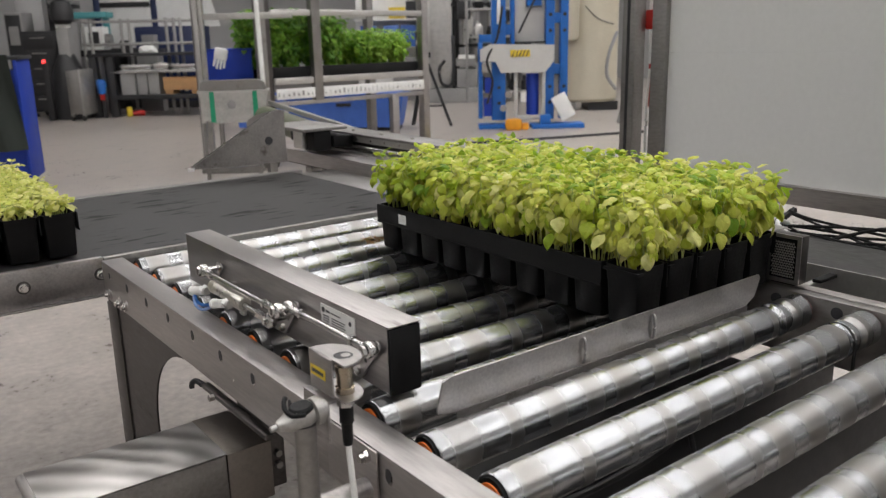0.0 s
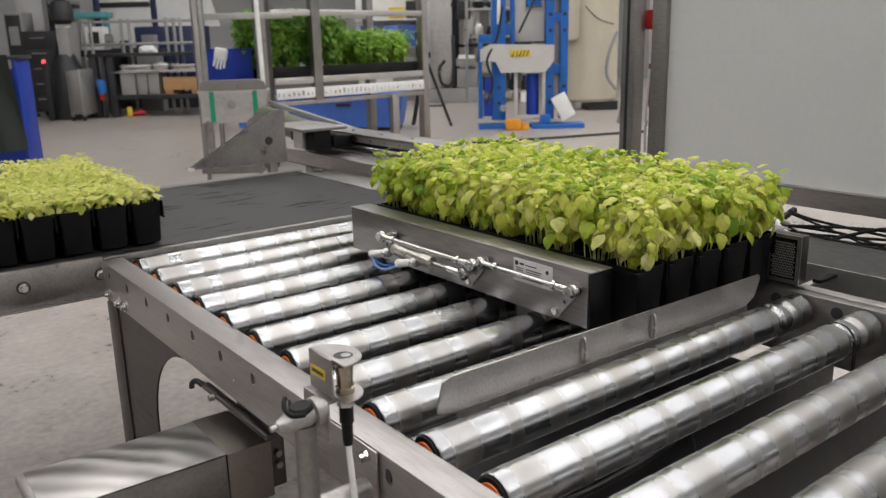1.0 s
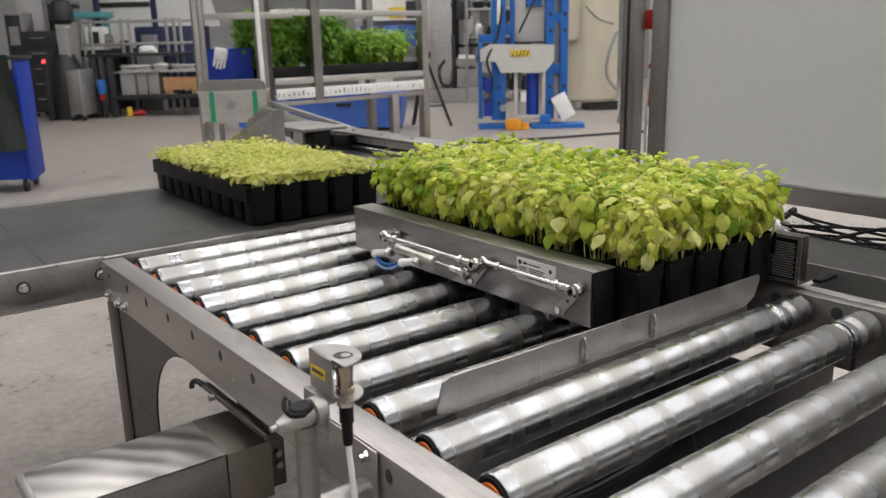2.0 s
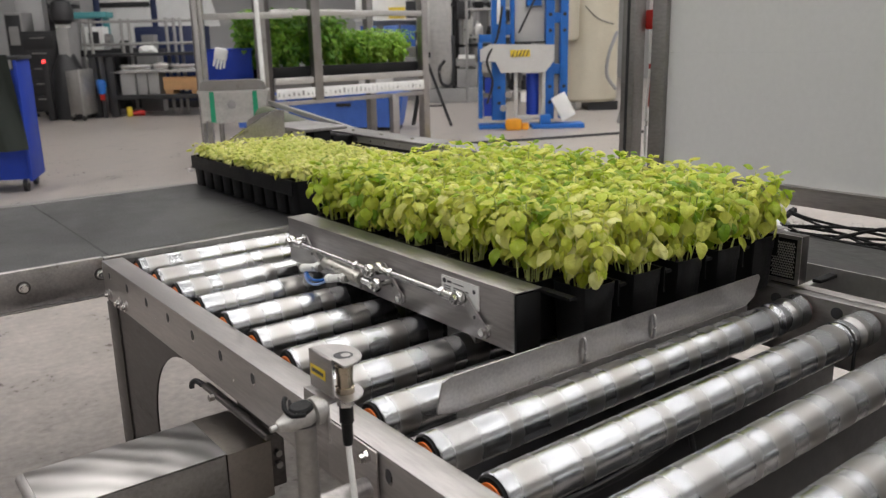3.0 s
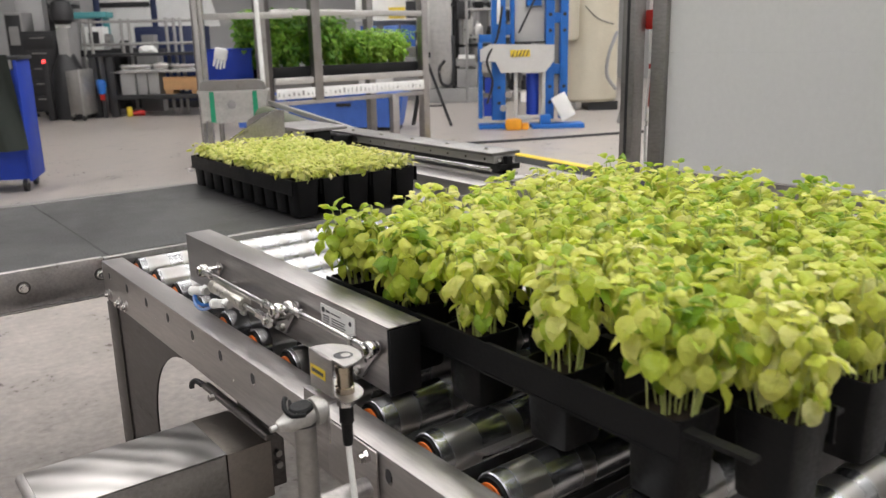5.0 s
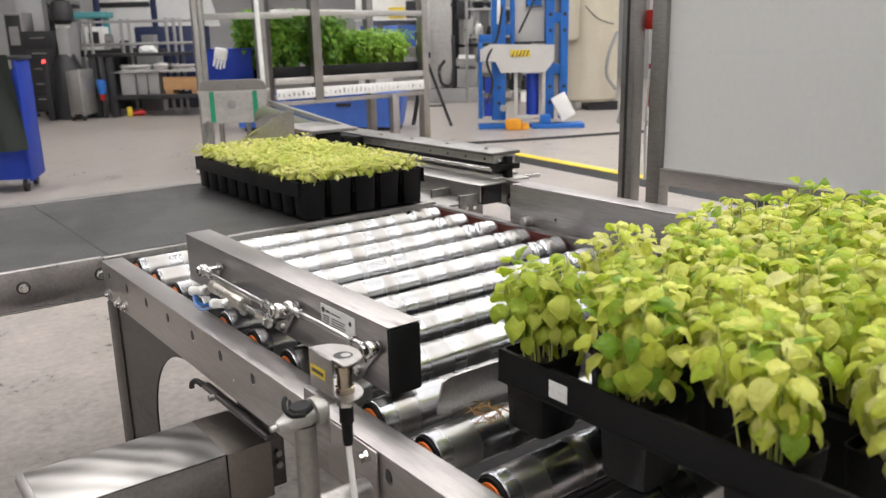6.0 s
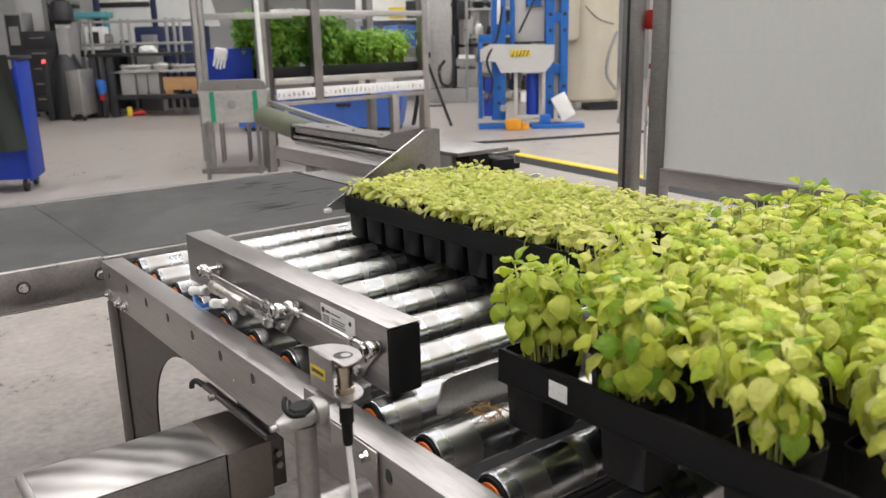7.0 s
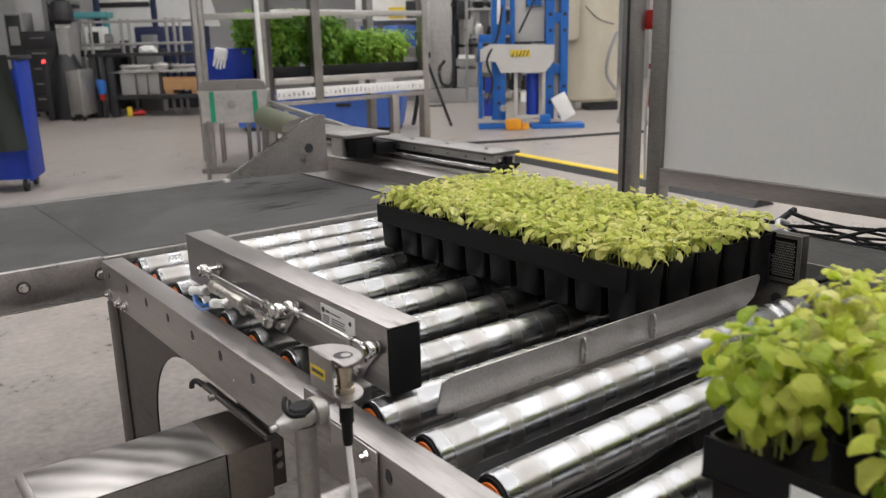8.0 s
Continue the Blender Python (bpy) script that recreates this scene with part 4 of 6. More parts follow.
# ---- plants ----
def herb_mesh(name, seed, stems, spread, height, leaf, leaf_mat, tiers, droop):
    """One pot's herbs: thin stems, each with pairs of curved leaves. Origin at the soil."""
    rnd = random.Random(seed)
    verts, faces, mats = [], [], []

    def add_leaf(p, az, tilt, ln, wd):
        base = len(verts)
        d = Vector((math.cos(az), math.sin(az), 0))
        side = Vector((-math.sin(az), math.cos(az), 0))
        ang, pos = tilt, Vector(p)
        n = 6
        curl = rnd.uniform(0.6, 1.5) * droop
        fold = rnd.uniform(-0.85, 0.15)
        cup = rnd.uniform(0.02, 0.26)
        twist = rnd.uniform(-0.4, 0.4)
        for i in range(n + 1):
            s = i / n
            w = wd * (math.sin(math.pi * s ** 0.80) ** 0.80 if 0 < s < 1 else 0.0)
            f = d * math.cos(ang) + Vector((0, 0, math.sin(ang)))
            up = side.cross(f) * -1
            sd = side * math.cos(twist) + up * math.sin(twist)
            if i in (0, n):
                verts.append(tuple(pos))
            else:
                lift = w * fold
                rip = [ln * 0.036 * rnd.uniform(-1, 1) for _ in range(5)]
                verts.extend((tuple(pos + sd * w + up * (lift + rip[0])), tuple(pos + sd * w * 0.5 + up * (lift * 0.3 + w * cup + rip[1])), tuple(pos - up * w * 0.24), tuple(pos - sd * w * 0.5 + up * (lift * 0.3 + w * cup + rip[3])), tuple(pos - sd * w + up * (lift + rip[4]))))
            pos = pos + f * ln / n
            ang -= curl / n
        r = [[base]] + [[base + 1 + 5 * k + c for c in range(5)] for k in range(n - 1)] + [[base + 1 + 5 * (n - 1)]]
        for c in range(4):
            faces.append((r[0][0], r[1][c + 1], r[1][c]))
            mats.append(0)
            faces.append((r[n][0], r[n - 1][c], r[n - 1][c + 1]))
            mats.append(0)
            for k in range(1, n - 1):
                faces.append((r[k][c], r[k][c + 1], r[k + 1][c + 1], r[k + 1][c]))
                mats.append(0)

    def add_stem(a, b, w):
        base = len(verts)
        for p, q in ((a, w), (a.lerp(b, 0.5) + Vector((rnd.uniform(-1, 1), rnd.uniform(-1, 1), 0)) * 0.002, w * 0.8), (b, w * 0.6)):
            for k in range(3):
                verts.append((p.x + q * math.cos(2.09 * k), p.y + q * math.sin(2.09 * k), p.z))
        for lv in (0, 3):
            for k in range(3):
                faces.append((base + lv + k, base + lv + (k + 1) % 3, base + lv + 3 + (k + 1) % 3, base + lv + 3 + k))
                mats.append(1)

    for _ in range(stems):
        x0, y0 = rnd.uniform(-0.021, 0.021), rnd.uniform(-0.021, 0.021)
        h = height * rnd.uniform(0.66, 1.12)
        k = spread * rnd.uniform(0.7, 1.25)
        a = Vector((x0, y0, -0.004))
        b = Vector((x0 * k + rnd.uniform(-0.008, 0.008), y0 * k + rnd.uniform(-0.008, 0.008), h))
        add_stem(a, b, 0.0013)
        az = rnd.uniform(0, 6.28)
        for tier in range(tiers):
            f = 1.0 - tier / max(tiers, 3) * (rnd.uniform(0.42, 0.84) if tiers < 6 else rnd.uniform(0.6, 1.08))
            p = a.lerp(b, f)
            az += 1.57 + rnd.uniform(-0.4, 0.4)
            size = leaf * (rnd.uniform(0.55, 0.9) if tier == 0 else rnd.uniform(0.75, 1.2))
            tilt = rnd.uniform(0.2, 1.1) if tier == 0 else (rnd.uniform(-0.8, 0.35) if tier == 1 else rnd.uniform(-1.35, -0.15))
            for s in (0, math.pi):
                aa = az + s + rnd.uniform(-0.25, 0.25)
                pet = Vector((math.cos(aa), math.sin(aa), 0.35)) * leaf * (0.12 if tier == 0 else rnd.uniform(0.2, 0.5))
                if tier:
                    add_stem(p, p + pet, 0.0007)
                add_leaf(p + pet, aa, tilt, size, size * rnd.uniform(0.29, 0.39))
    me = bpy.data.meshes.new(name)
    me.from_pydata(verts, [], faces)
    me.materials.append(leaf_mat)
    me.materials.append(STEM)
    me.polygons.foreach_set("material_index", mats)
    me.polygons.foreach_set("use_smooth", [True] * len(faces))
    return me


BASIL = [herb_mesh("foliage", 40 + k, 18, 1.50, 0.098, 0.0278, LEAF, 5, 1.6) for k in range(10)]
LEAF_B = leaf_material("greener_basil_leaf", [(0.0, (0.24, 0.38, 0.025)), (0.25, (0.43, 0.54, 0.04)), (0.6, (0.59, 0.66, 0.085)), (1.0, (0.75, 0.75, 0.19))], (0.44, 0.52, 0.05))
BASIL_G = [herb_mesh("foliage", 60 + k, 18, 1.50, 0.096, 0.0265, LEAF_B, 5, 1.6) for k in range(3)]
SEEDL = [herb_mesh("foliage", 80 + k, 19, 1.28, 0.038, 0.0190, LEAF_Y, 2, 0.9) for k in range(8)]

POT_W, POT_H = 0.0295, 0.083


def pot_mesh():
    """A square, tapered pot with rounded corners, ribs and a rolled rim. Origin under its floor."""
    bm = B()
    def ring(h, w, rc):
        pts = []
        for cx, cy, a0 in ((1, 1, 0), (-1, 1, 90), (-1, -1, 180), (1, -1, 270)):
            for a in (0, 45, 90):
                pts.append(bm.verts.new((cx * (w - rc) + rc * math.cos(radians(a0 + a)), cy * (w - rc) + rc * math.sin(radians(a0 + a)), h)))
        return pts
    rings = [ring(0.001, 0.0235, 0.006), ring(0.004, 0.0252, 0.007), ring(0.060, 0.0275, 0.007), ring(0.062, 0.0284, 0.007), ring(0.081, 0.0288, 0.007),
             ring(POT_H, 0.0296, 0.007), ring(POT_H, 0.0276, 0.006), ring(0.070, 0.0268, 0.006)]
    bm.faces.new(rings[0][::-1])
    for a, b in zip(rings, rings[1:]):
        for k in range(12):
            bm.faces.new((a[k], a[(k + 1) % 12], b[(k + 1) % 12], b[k]))
    return mesh_of("pot", bm, BLACK)


def soil_mesh():
    bm = B()
    bmesh.ops.create_grid(bm, x_segments=6, y_segments=6, size=0.0268)
    for v in bm.verts:
        v.co.z = 0.071 + 0.003 * noise.noise(v.co * 90)
    return mesh_of("soil", bm, SOIL)


POT, SOILME = pot_mesh(), soil_mesh()
ROW = 0.062
ROWS = [-0.815 + ROW * k for k in range(10)]
rp = random.Random(5)


def potted(parent, x, y, plants):
    p = new("pot", POT)
    p.parent, p.location = parent, (x, y, 0)
    s = new("soil", SOILME)
    s.parent = p
    tagged(s, "dark potting soil")
    h = new("foliage", rp.choice(plants))
    h.parent = p
    h.location = (0, 0, 0.0715)
    h.rotation_euler = (rp.uniform(-0.06, 0.06), rp.uniform(-0.06, 0.06), rp.uniform(0, 6.28))
    tagged(h, "pale yellow-green leaves on thin stems")


def tray_bar(bm, x, side, y0, y1):
    """The long side bar of a strip of pots, with a bead along its top and foot."""
    box(bm, min(x, x + side * 0.0016), max(x, x + side * 0.0016), y0, y1, 0.050, POT_H)
    box(bm, min(x, x + side * 0.0026), max(x, x + side * 0.0026), y0, y1, 0.049, 0.0515)
    return bm


def pot_strip(j):
    odd = j % 2
    t = thing("pot_strip", "black plastic strip of pots with yellowing basil", "plant tray", "strips of the spread tray", at=(0, 0, ZR))
    side = 1 if odd else -1
    bm = tray_bar(B(), side * 0.0303, side, ROWS[1 - odd] - 0.030, ROWS[9 - odd] + 0.030)
    for k in range(10):
        if k % 2 == odd:
            w = 0.012
            box(bm, min(side * 0.0303, side * (0.0303 - w)), max(side * 0.0303, side * (0.0303 - w)), ROWS[k] - 0.030, ROWS[k] + 0.030, 0.074, 0.078)
    part("bar", bm, BLACK, t)
    for k in range(10):
        if k % 2 != odd:
            potted(t, 0, ROWS[k], BASIL_G if (j, k) in ((0, 9), (1, 8), (2, 5), (4, 7), (5, 2), (7, 4), (9, 6)) else BASIL)
    if j == 0:
        rr = random.Random(8)
        bm = B()
        for _ in range(26):
            a = Vector((-0.036 + rr.uniform(-0.012, 0.012), ROWS[9] + 0.042 + rr.uniform(-0.016, 0.016), 0.004 + rr.uniform(0, 0.010)))
            hose(bm, [a, a + Vector((rr.uniform(-0.008, 0.008), rr.uniform(-0.008, 0.008), rr.uniform(0, 0.006))), a + Vector((rr.uniform(-0.016, 0.016), rr.uniform(-0.016, 0.016), rr.uniform(-0.002, 0.004)))], 0.0006, 4, 3)
        tagged(part("root_tangle", bm, ROOT, t, "tangle of loose brown roots"), kind="stuff")
        part("label", box(B(), -0.0331, -0.0326, -0.322, -0.299, 0.057, 0.074), LABELM, t, "small white paper label")
    return t


STRIPS = [pot_strip(j) for j in range(10)]


def seedling_tray():
    t = thing("seedling_tray", "black plastic pot tray full of pale basil seedlings", "plant tray", at=(0, 0, ZR))
    for c in range(5):
        x = 0.066 * (c - 2)
        for k in range(10):
            potted(t, x, ROWS[k], SEEDL)
        part("bar", tray_bar(B(), x - 0.0303, -1, ROWS[0] - 0.012, ROWS[9] + 0.03), BLACK, t)
        part("bar", tray_bar(B(), x + 0.0303, 1, ROWS[0] - 0.03, ROWS[9] + 0.012), BLACK, t)
    return t


SEEDTRAY = seedling_tray()


# ---- under and beside the rollers ----
def under_pan():
    t = thing("drive_pan", "drive pan under the rollers, coloured dark for the shade there", "drive pan", at=(0, 0, ZR))
    part("leg", box(B(), 0.61, 0.66, -0.62, -0.57, -ZR, -0.1305), STEEL_DARK, t)
    # near-black pan colour deepens the shade between and under the rollers
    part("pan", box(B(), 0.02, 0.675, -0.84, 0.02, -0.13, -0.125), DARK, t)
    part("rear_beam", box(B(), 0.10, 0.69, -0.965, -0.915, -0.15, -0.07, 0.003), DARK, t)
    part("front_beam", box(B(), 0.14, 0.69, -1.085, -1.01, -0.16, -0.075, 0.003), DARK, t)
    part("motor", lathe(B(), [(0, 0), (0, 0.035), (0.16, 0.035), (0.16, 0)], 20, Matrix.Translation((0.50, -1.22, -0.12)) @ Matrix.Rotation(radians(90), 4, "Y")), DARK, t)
    part("cable", hose(B(), [(0.02, -0.93, -0.10), (0.12, -0.965, -0.095), (0.25, -0.975, -0.085), (0.34, -0.97, -0.07)], 0.0045), RUBBER, t)
    part("cable", hose(B(), [(0.34, -0.98, -0.16), (0.338, -0.975, -0.10), (0.345, -0.95, -0.05)], 0.004), RUBBER, t)
    part("cable", hose(B(), [(0.64, -1.15, -0.05), (0.55, -1.16, -0.11), (0.46, -1.16, -0.14), (0.38, -1.19, -0.2), (0.36, -1.2, -0.4)], 0.005), RUBBER, t)
    part("cable", hose(B(), [(0.635, -1.16, -0.05), (0.60, -1.18, -0.12), (0.52, -1.22, -0.17), (0.50, -1.23, -0.4)], 0.005), RUBBER, t)
    part("round_belt", lathe(B(), [(0.612 - 0.003, 0.0255), (0.612, 0.0262), (0.612 + 0.003, 0.0255)], 32, Matrix.Translation((0, -1.0, -0.025)) @ Matrix.Rotation(radians(90), 4, "Y")), RUBBER, t)
    part("round_belt", box(B(), 0.610, 0.614, -1.027, -1.024, -0.09, -0.02), RUBBER, t)


def side_well():
    t = thing("cable_well", "grey steel cover plate over a dark cable well", "cover plate", at=(0, 0, ZR))
    part("well", box(B(), 0.747, 0.856, -1.9, -0.50, -0.045, -0.04), BLACK, t)
    part("cover", box(B(), 0.862, 1.035, -1.9, -0.50, -0.004, 0.0, 0.001), material("dark_cover", (0.055, 0.054, 0.052), 0.45, 0.5, 0.3, 6, 120, 0.01, (1, 0.3, 1), (0.11, 0.105, 0.10), 0.25, 0.62), t, "dark scuffed cover")
    part("edge_strip", box(B(), 0.8575, 0.8615, -1.9, -0.50, -0.045, 0.001), ALU, t)
    part("lug", box(B(), 0.76, 0.857, -0.868, -0.856, -0.016, -0.012), ALU, t)
    part("latch", box(B(), 0.80, 0.853, -0.876, -0.862, -0.0115, -0.006, 0.001), BLACK, t)
    for k in range(3):
        part("screw", lathe(B(), [(0, 0.006), (0.004, 0.005), (0.004, 0)], 10, pose(0.80, -0.96 - 0.12 * k, -0.04)), CHROME, t)
    part("support", box(B(), 0.95, 1.0, -1.2, -1.15, -ZR, -0.0045), STEEL_DARK, t)


def cable_basket():
    t = thing("cable_basket", "black cables heaped in a wire basket", "cable tray", at=(0, 0, ZR))
    part("tray_floor", box(B(), 1.06, 1.40, -2.2, -0.42, -0.092, -0.088), BLACK, t)
    rc = random.Random(3)
    for k in range(20):
        x = 1.07 + 0.015 * k
        pts = [(min(1.40, max(1.05, x + rc.uniform(-0.15, 0.15))), -0.45 - 0.16 * i + rc.uniform(-0.05, 0.05), -0.082 + rc.uniform(0.0, 0.045)) for i in range(11)]
        part("cable", hose(B(), pts, rc.uniform(0.002, 0.0042), 8, 7), BLACK, t)
    part("cable", hose(B(), [(1.36, -0.50, -0.06), (1.27, -0.53, -0.035), (1.18, -0.58, -0.026), (1.11, -0.66, -0.026), (1.08, -0.78, -0.04), (1.1, -0.9, -0.07)], 0.0055), WHITE_P, t, "pale cable")
    for y in (-0.46, -0.80, -1.1):
        part("hanger", bar_box(B(), (1.46, y, -0.047), (1.38, y + rc.uniform(-0.05, 0.05), -0.088), 0.011, 0.011), DARK, t)
    part("support", box(B(), 1.28, 1.32, -1.0, -0.96, -ZR, -0.0925), STEEL_DARK, t)


def guard_fence():
    t = thing("guard_fence", "steel-framed machine guard with a matt white panel", "machine guard", at=(0, 0, 0))
    part("post", box(B(), 1.50, 1.548, -0.013, 0.035, 0, 1.47, 0.003), STEEL_DARK, t)
    part("bottom_rail", box(B(), 1.50, 1.54, -3.2, -0.0135, ZR - 0.047, ZR + 0.001, 0.002), STEEL, t)
    part("top_rail", box(B(), 1.50, 1.54, -3.2, -0.0135, 1.42, 1.465, 0.002), STEEL_DARK, t)
    part("post", box(B(), 1.47, 1.53, -3.26, -3.2005, 0, 1.47, 0.003), STEEL_DARK, t)
    part("panel", box(B(), 1.518, 1.526, -3.199, -0.0137, ZR + 0.0015, 0.9995), WHITE, t, "matt white guard panel")
    part("panel", box(B(), 1.5185, 1.5265, -3.199, -0.0137, 1.0, 1.4195), WHITE, t, "matt white guard panel")
    part("lip", box(B(), 1.494, 1.4995, -3.19, -0.02, ZR - 0.002, ZR + 0.0015), STEEL, t)
    g = thing("guard_post", "square steel guard post with a bolt groove", "post", at=(0, 0, 0))
    part("upright", box(B(), 1.50, 1.548, 0.095, 0.143, 0, 1.47, 0.003), STEEL_DARK, g)
    part("groove", box(B(), 1.4985, 1.4998, 0.114, 0.124, 0.05, 1.45), DARK, g)
    part("base_plate", box(B(), 1.47, 1.58, 0.07, 0.17, 0, 0.01), STEEL_DARK, g)
    c = thing("pull_cord", "red and white emergency pull cord", "pull cord", at=(1.56, 0.085, 0))
    part("cord", hose(B(), [(0, 0.0, 0.62), (0.0, 0.004, 0.8), (0.0, -0.003, 0.95), (0, 0.002, 1.15), (0, 0, 1.46)], 0.006), WHITE_P, c)
    part("handle", lathe(B(), [(0, 0.003), (0.005, 0.006), (0.14, 0.007), (0.15, 0.003)], 12, pose(0.002, -0.004, 0.84)), RED, c, "red handle")
    part("switch", box(B(), -0.012, 0.012, -0.014, 0.014, 1.065, 1.12, 0.004), RED, c)


under_pan()
side_well()
cable_basket()
guard_fence()

# ---- hall behind ----
FACE = -37.24


def small(parent, name, dims, mat, label="", bev=0.004):
    return part(name, box(B(), *dims, bev), mat, parent, label)


def caster(parent, x, y, r=0.05):
    w = part("caster", rod(B(), (x - 0.015, y, r), (x + 0.015, y, r), r, 16), RUBBER, parent)
    part("fork", box(B(), x - 0.022, x + 0.022, y - 0.02, y + 0.02, r * 1.3, r * 2.4), GALV, w)


def tool_trolley():
    t = thing("tool_trolley", "dark blue steel workshop trolley on casters", "trolley")
    t.matrix_basis = pose(0.57, 5.31, 0, 0, 0, -22)
    small(t, "cabinet", (-0.55, 0.24, -0.03, 0.42, 0.10, 0.90), BLUE)
    small(t, "side_panel", (0.2405, 0.262, -0.05, 0.44, 0.085, 0.97), BLUE)
    small(t, "top_tray", (-0.57, 0.28, -0.06, 0.45, 0.972, 1.0), DARK)
    for x in (-0.45, 0.2):
        for y in (0.02, 0.36):
            caster(t, x, y)
    j = thing("work_jacket", "dark work jacket hung on a blue trolley", "jacket")
    j.matrix_basis = pose(0.62, 5.20, 0.08, 0, 0, -22)
    bm = B()
    bmesh.ops.create_grid(bm, x_segments=16, y_segments=24, size=0.5)
    for v in bm.verts:
        u, w = v.co.x, v.co.y
        v.co = Vector((u * 0.30 * (1.15 - 0.3 * w), -0.06 - 0.04 * math.cos(u * 9 + w * 3) - 0.03 * (0.5 - w), 0.60 + w * 0.66))
    bmesh.ops.solidify(bm, geom=bm.faces, thickness=0.02)
    part("cloth", bm, material("dark_cloth", (0.016, 0.022, 0.018), 0.85, 0.0, 0.3, 12, 300, 0.05), j)
    s = thing("cleaning_cloth", "crumpled white cloth on a trolley top", "cloth")
    s.matrix_basis = pose(0.55, 5.50, 1.0, 0, 0, 0)
    bm = B()
    bmesh.ops.create_icosphere(bm, subdivisions=3, radius=0.5)
    for v in bm.verts:
        v.co = Vector((v.co.x * 0.36, v.co.y * 0.2, max(0.0, v.co.z * 0.09 + 0.02 + 0.02 * noise.noise(v.co * 4))))
    part("fabric", bm, WHITE_P, s)


def tool_chest():
    t = thing("tool_chest", "tall dark tool chest behind a blue trolley", "tool chest")
    t.matrix_basis = pose(2.50, 12.45, 0, 0, 0, FACE)
    small(t, "body", (-0.26, 0.24, 0, 0.45, 0.08, 1.30), DARK)
    for k in range(5):
        small(t, "drawer", (-0.24, 0.22, -0.014, -0.001, 0.12 + 0.23 * k, 0.33 + 0.23 * k), DARK)
        small(t, "drawer_pull", (-0.12, 0.10, -0.03, -0.0145, 0.27 + 0.23 * k, 0.29 + 0.23 * k), STEEL_DARK)
    for x in (-0.2, 0.18):
        caster(t, x, 0.05, 0.04)
        caster(t, x, 0.38, 0.04)


def workbench():
    base = pose(3.52, 11.2, 0, 0, 0, FACE)
    t = thing("workbench", "long dark steel workbench with two shelves", "workbench")
    t.matrix_basis = base
    small(t, "top", (-0.72, 1.3, 0, 0.75, 0.90, 0.945), DARK)
    small(t, "shelf", (-0.42, 1.3, 0.02, 0.7, 0.655, 0.675), GALV)
    small(t, "shelf", (-0.42, 1.3, 0.02, 0.7, 0.26, 0.33), DARK)
    for x in (-0.70, -0.45, 1.2):
        small(t, "leg", (x, x + 0.11, 0.02, 0.12, 0, 0.90), DARK)
        small(t, "leg", (x, x + 0.11, 0.6, 0.7, 0, 0.90), DARK)
    for k, (x, w) in enumerate(((-0.28, 0.48), (0.22, 0.24), (0.5, 0.36), (0.9, 0.3))):
        b = thing("metal_tray", "shallow shiny metal tray on a bench shelf", "tray", "trays on the bench")
        b.matrix_basis = base @ pose(x, 0.1, 0.675)
        part("dish", box(box(B(), 0, w, 0, 0.4, 0, 0.03, 0.008), 0.01, w - 0.01, 0.01, 0.39, 0.03, 0.10 + 0.02 * (k % 2), 0.02), CHROME, b)
        part("rim", box(B(), -0.01, w + 0.01, -0.012, -0.001, 0.075, 0.085, 0.002), ALU, b)
    for x, w, m, lab in ((-0.27, 0.22, GREYP, "grey storage box on a bench shelf"), (-0.02, 0.14, GREYP, "grey storage box on a bench shelf"), (0.15, 0.16, GREYP, "grey storage box on a bench shelf"), (0.37, 0.58, WOODM, "brown cardboard box on a bench shelf")):
        b = thing("storage_box", lab, "box")
        b.matrix_basis = base @ pose(x, 0.06, 0.33)
        h = 0.19 if m == WOODM else 0.30
        part("body", box(B(), 0, w, 0, 0.35, 0.06 if m == WOODM else 0.0, h + 0.04, 0.006), m, b)
        part("lid", box(B(), -0.006, w + 0.006, -0.006, 0.356, h + 0.041, h + 0.06, 0.004), m, b)
        if m == WOODM:
            part("pallet_foot", box(B(), 0.02, 0.14, 0, 0.3, 0, 0.058), m, b)
            part("pallet_foot", box(B(), 0.42, 0.54, 0, 0.3, 0, 0.058), m, b)
    c = thing("white_sack", "small white sack lying on a workbench", "sack")
    c.matrix_basis = base @ pose(0.12, 0.3, 0.945)
    bm = B()
    bmesh.ops.create_icosphere(bm, subdivisions=3, radius=0.5)
    for v in bm.verts:
        v.co = Vector((v.co.x * 0.28, v.co.y * 0.3, max(0.0, 0.03 + v.co.z * 0.15 + 0.05 * noise.noise(v.co * 3))))
    part("cloth", bm, WHITE_P, c)
    g = thing("steel_cabinet", "grey steel cabinet on casters", "cabinet")
    g.matrix_basis = pose(2.62, 11.28, 0, 0, 0, FACE)
    small(g, "body", (-0.08, 0.10, 0, 0.5, 0.10, 0.72), STEEL_DARK)
    small(g, "door", (-0.065, 0.085, -0.012, -0.001, 0.12, 0.70), STEEL_DARK)
    small(g, "side_edge", (0.101, 0.118, 0, 0.5, 0.08, 0.74), GALV)
    for x in (-0.07, 0.10):
        caster(g, x, 0.05, 0.04)
    h = thing("hand_drill", "yellow and red hand tool lying on the floor", "hand tool")
    h.matrix_basis = base @ pose(-0.18, 0.10, 0, 0, 0, 15)
    part("body", box(B(), -0.06, 0.02, 0, 0.1, 0.0, 0.15, 0.02), YELLOW, h)
    part("handle", rod(B(), (0.021, 0.05, 0.05), (0.20, 0.05, 0.05), 0.04, 12), RED, h)
    part("cord", hose(B(), [(-0.061, 0.05, 0.04), (-0.14, 0.02, 0.02), (-0.22, 0.06, 0.02)], 0.012), DARK, h)
    f = thing("air_filter_bottle", "blue filter bottle with a red valve on a bench leg", "filter")
    f.matrix_basis = base @ pose(-0.52, -0.06, 0.36)
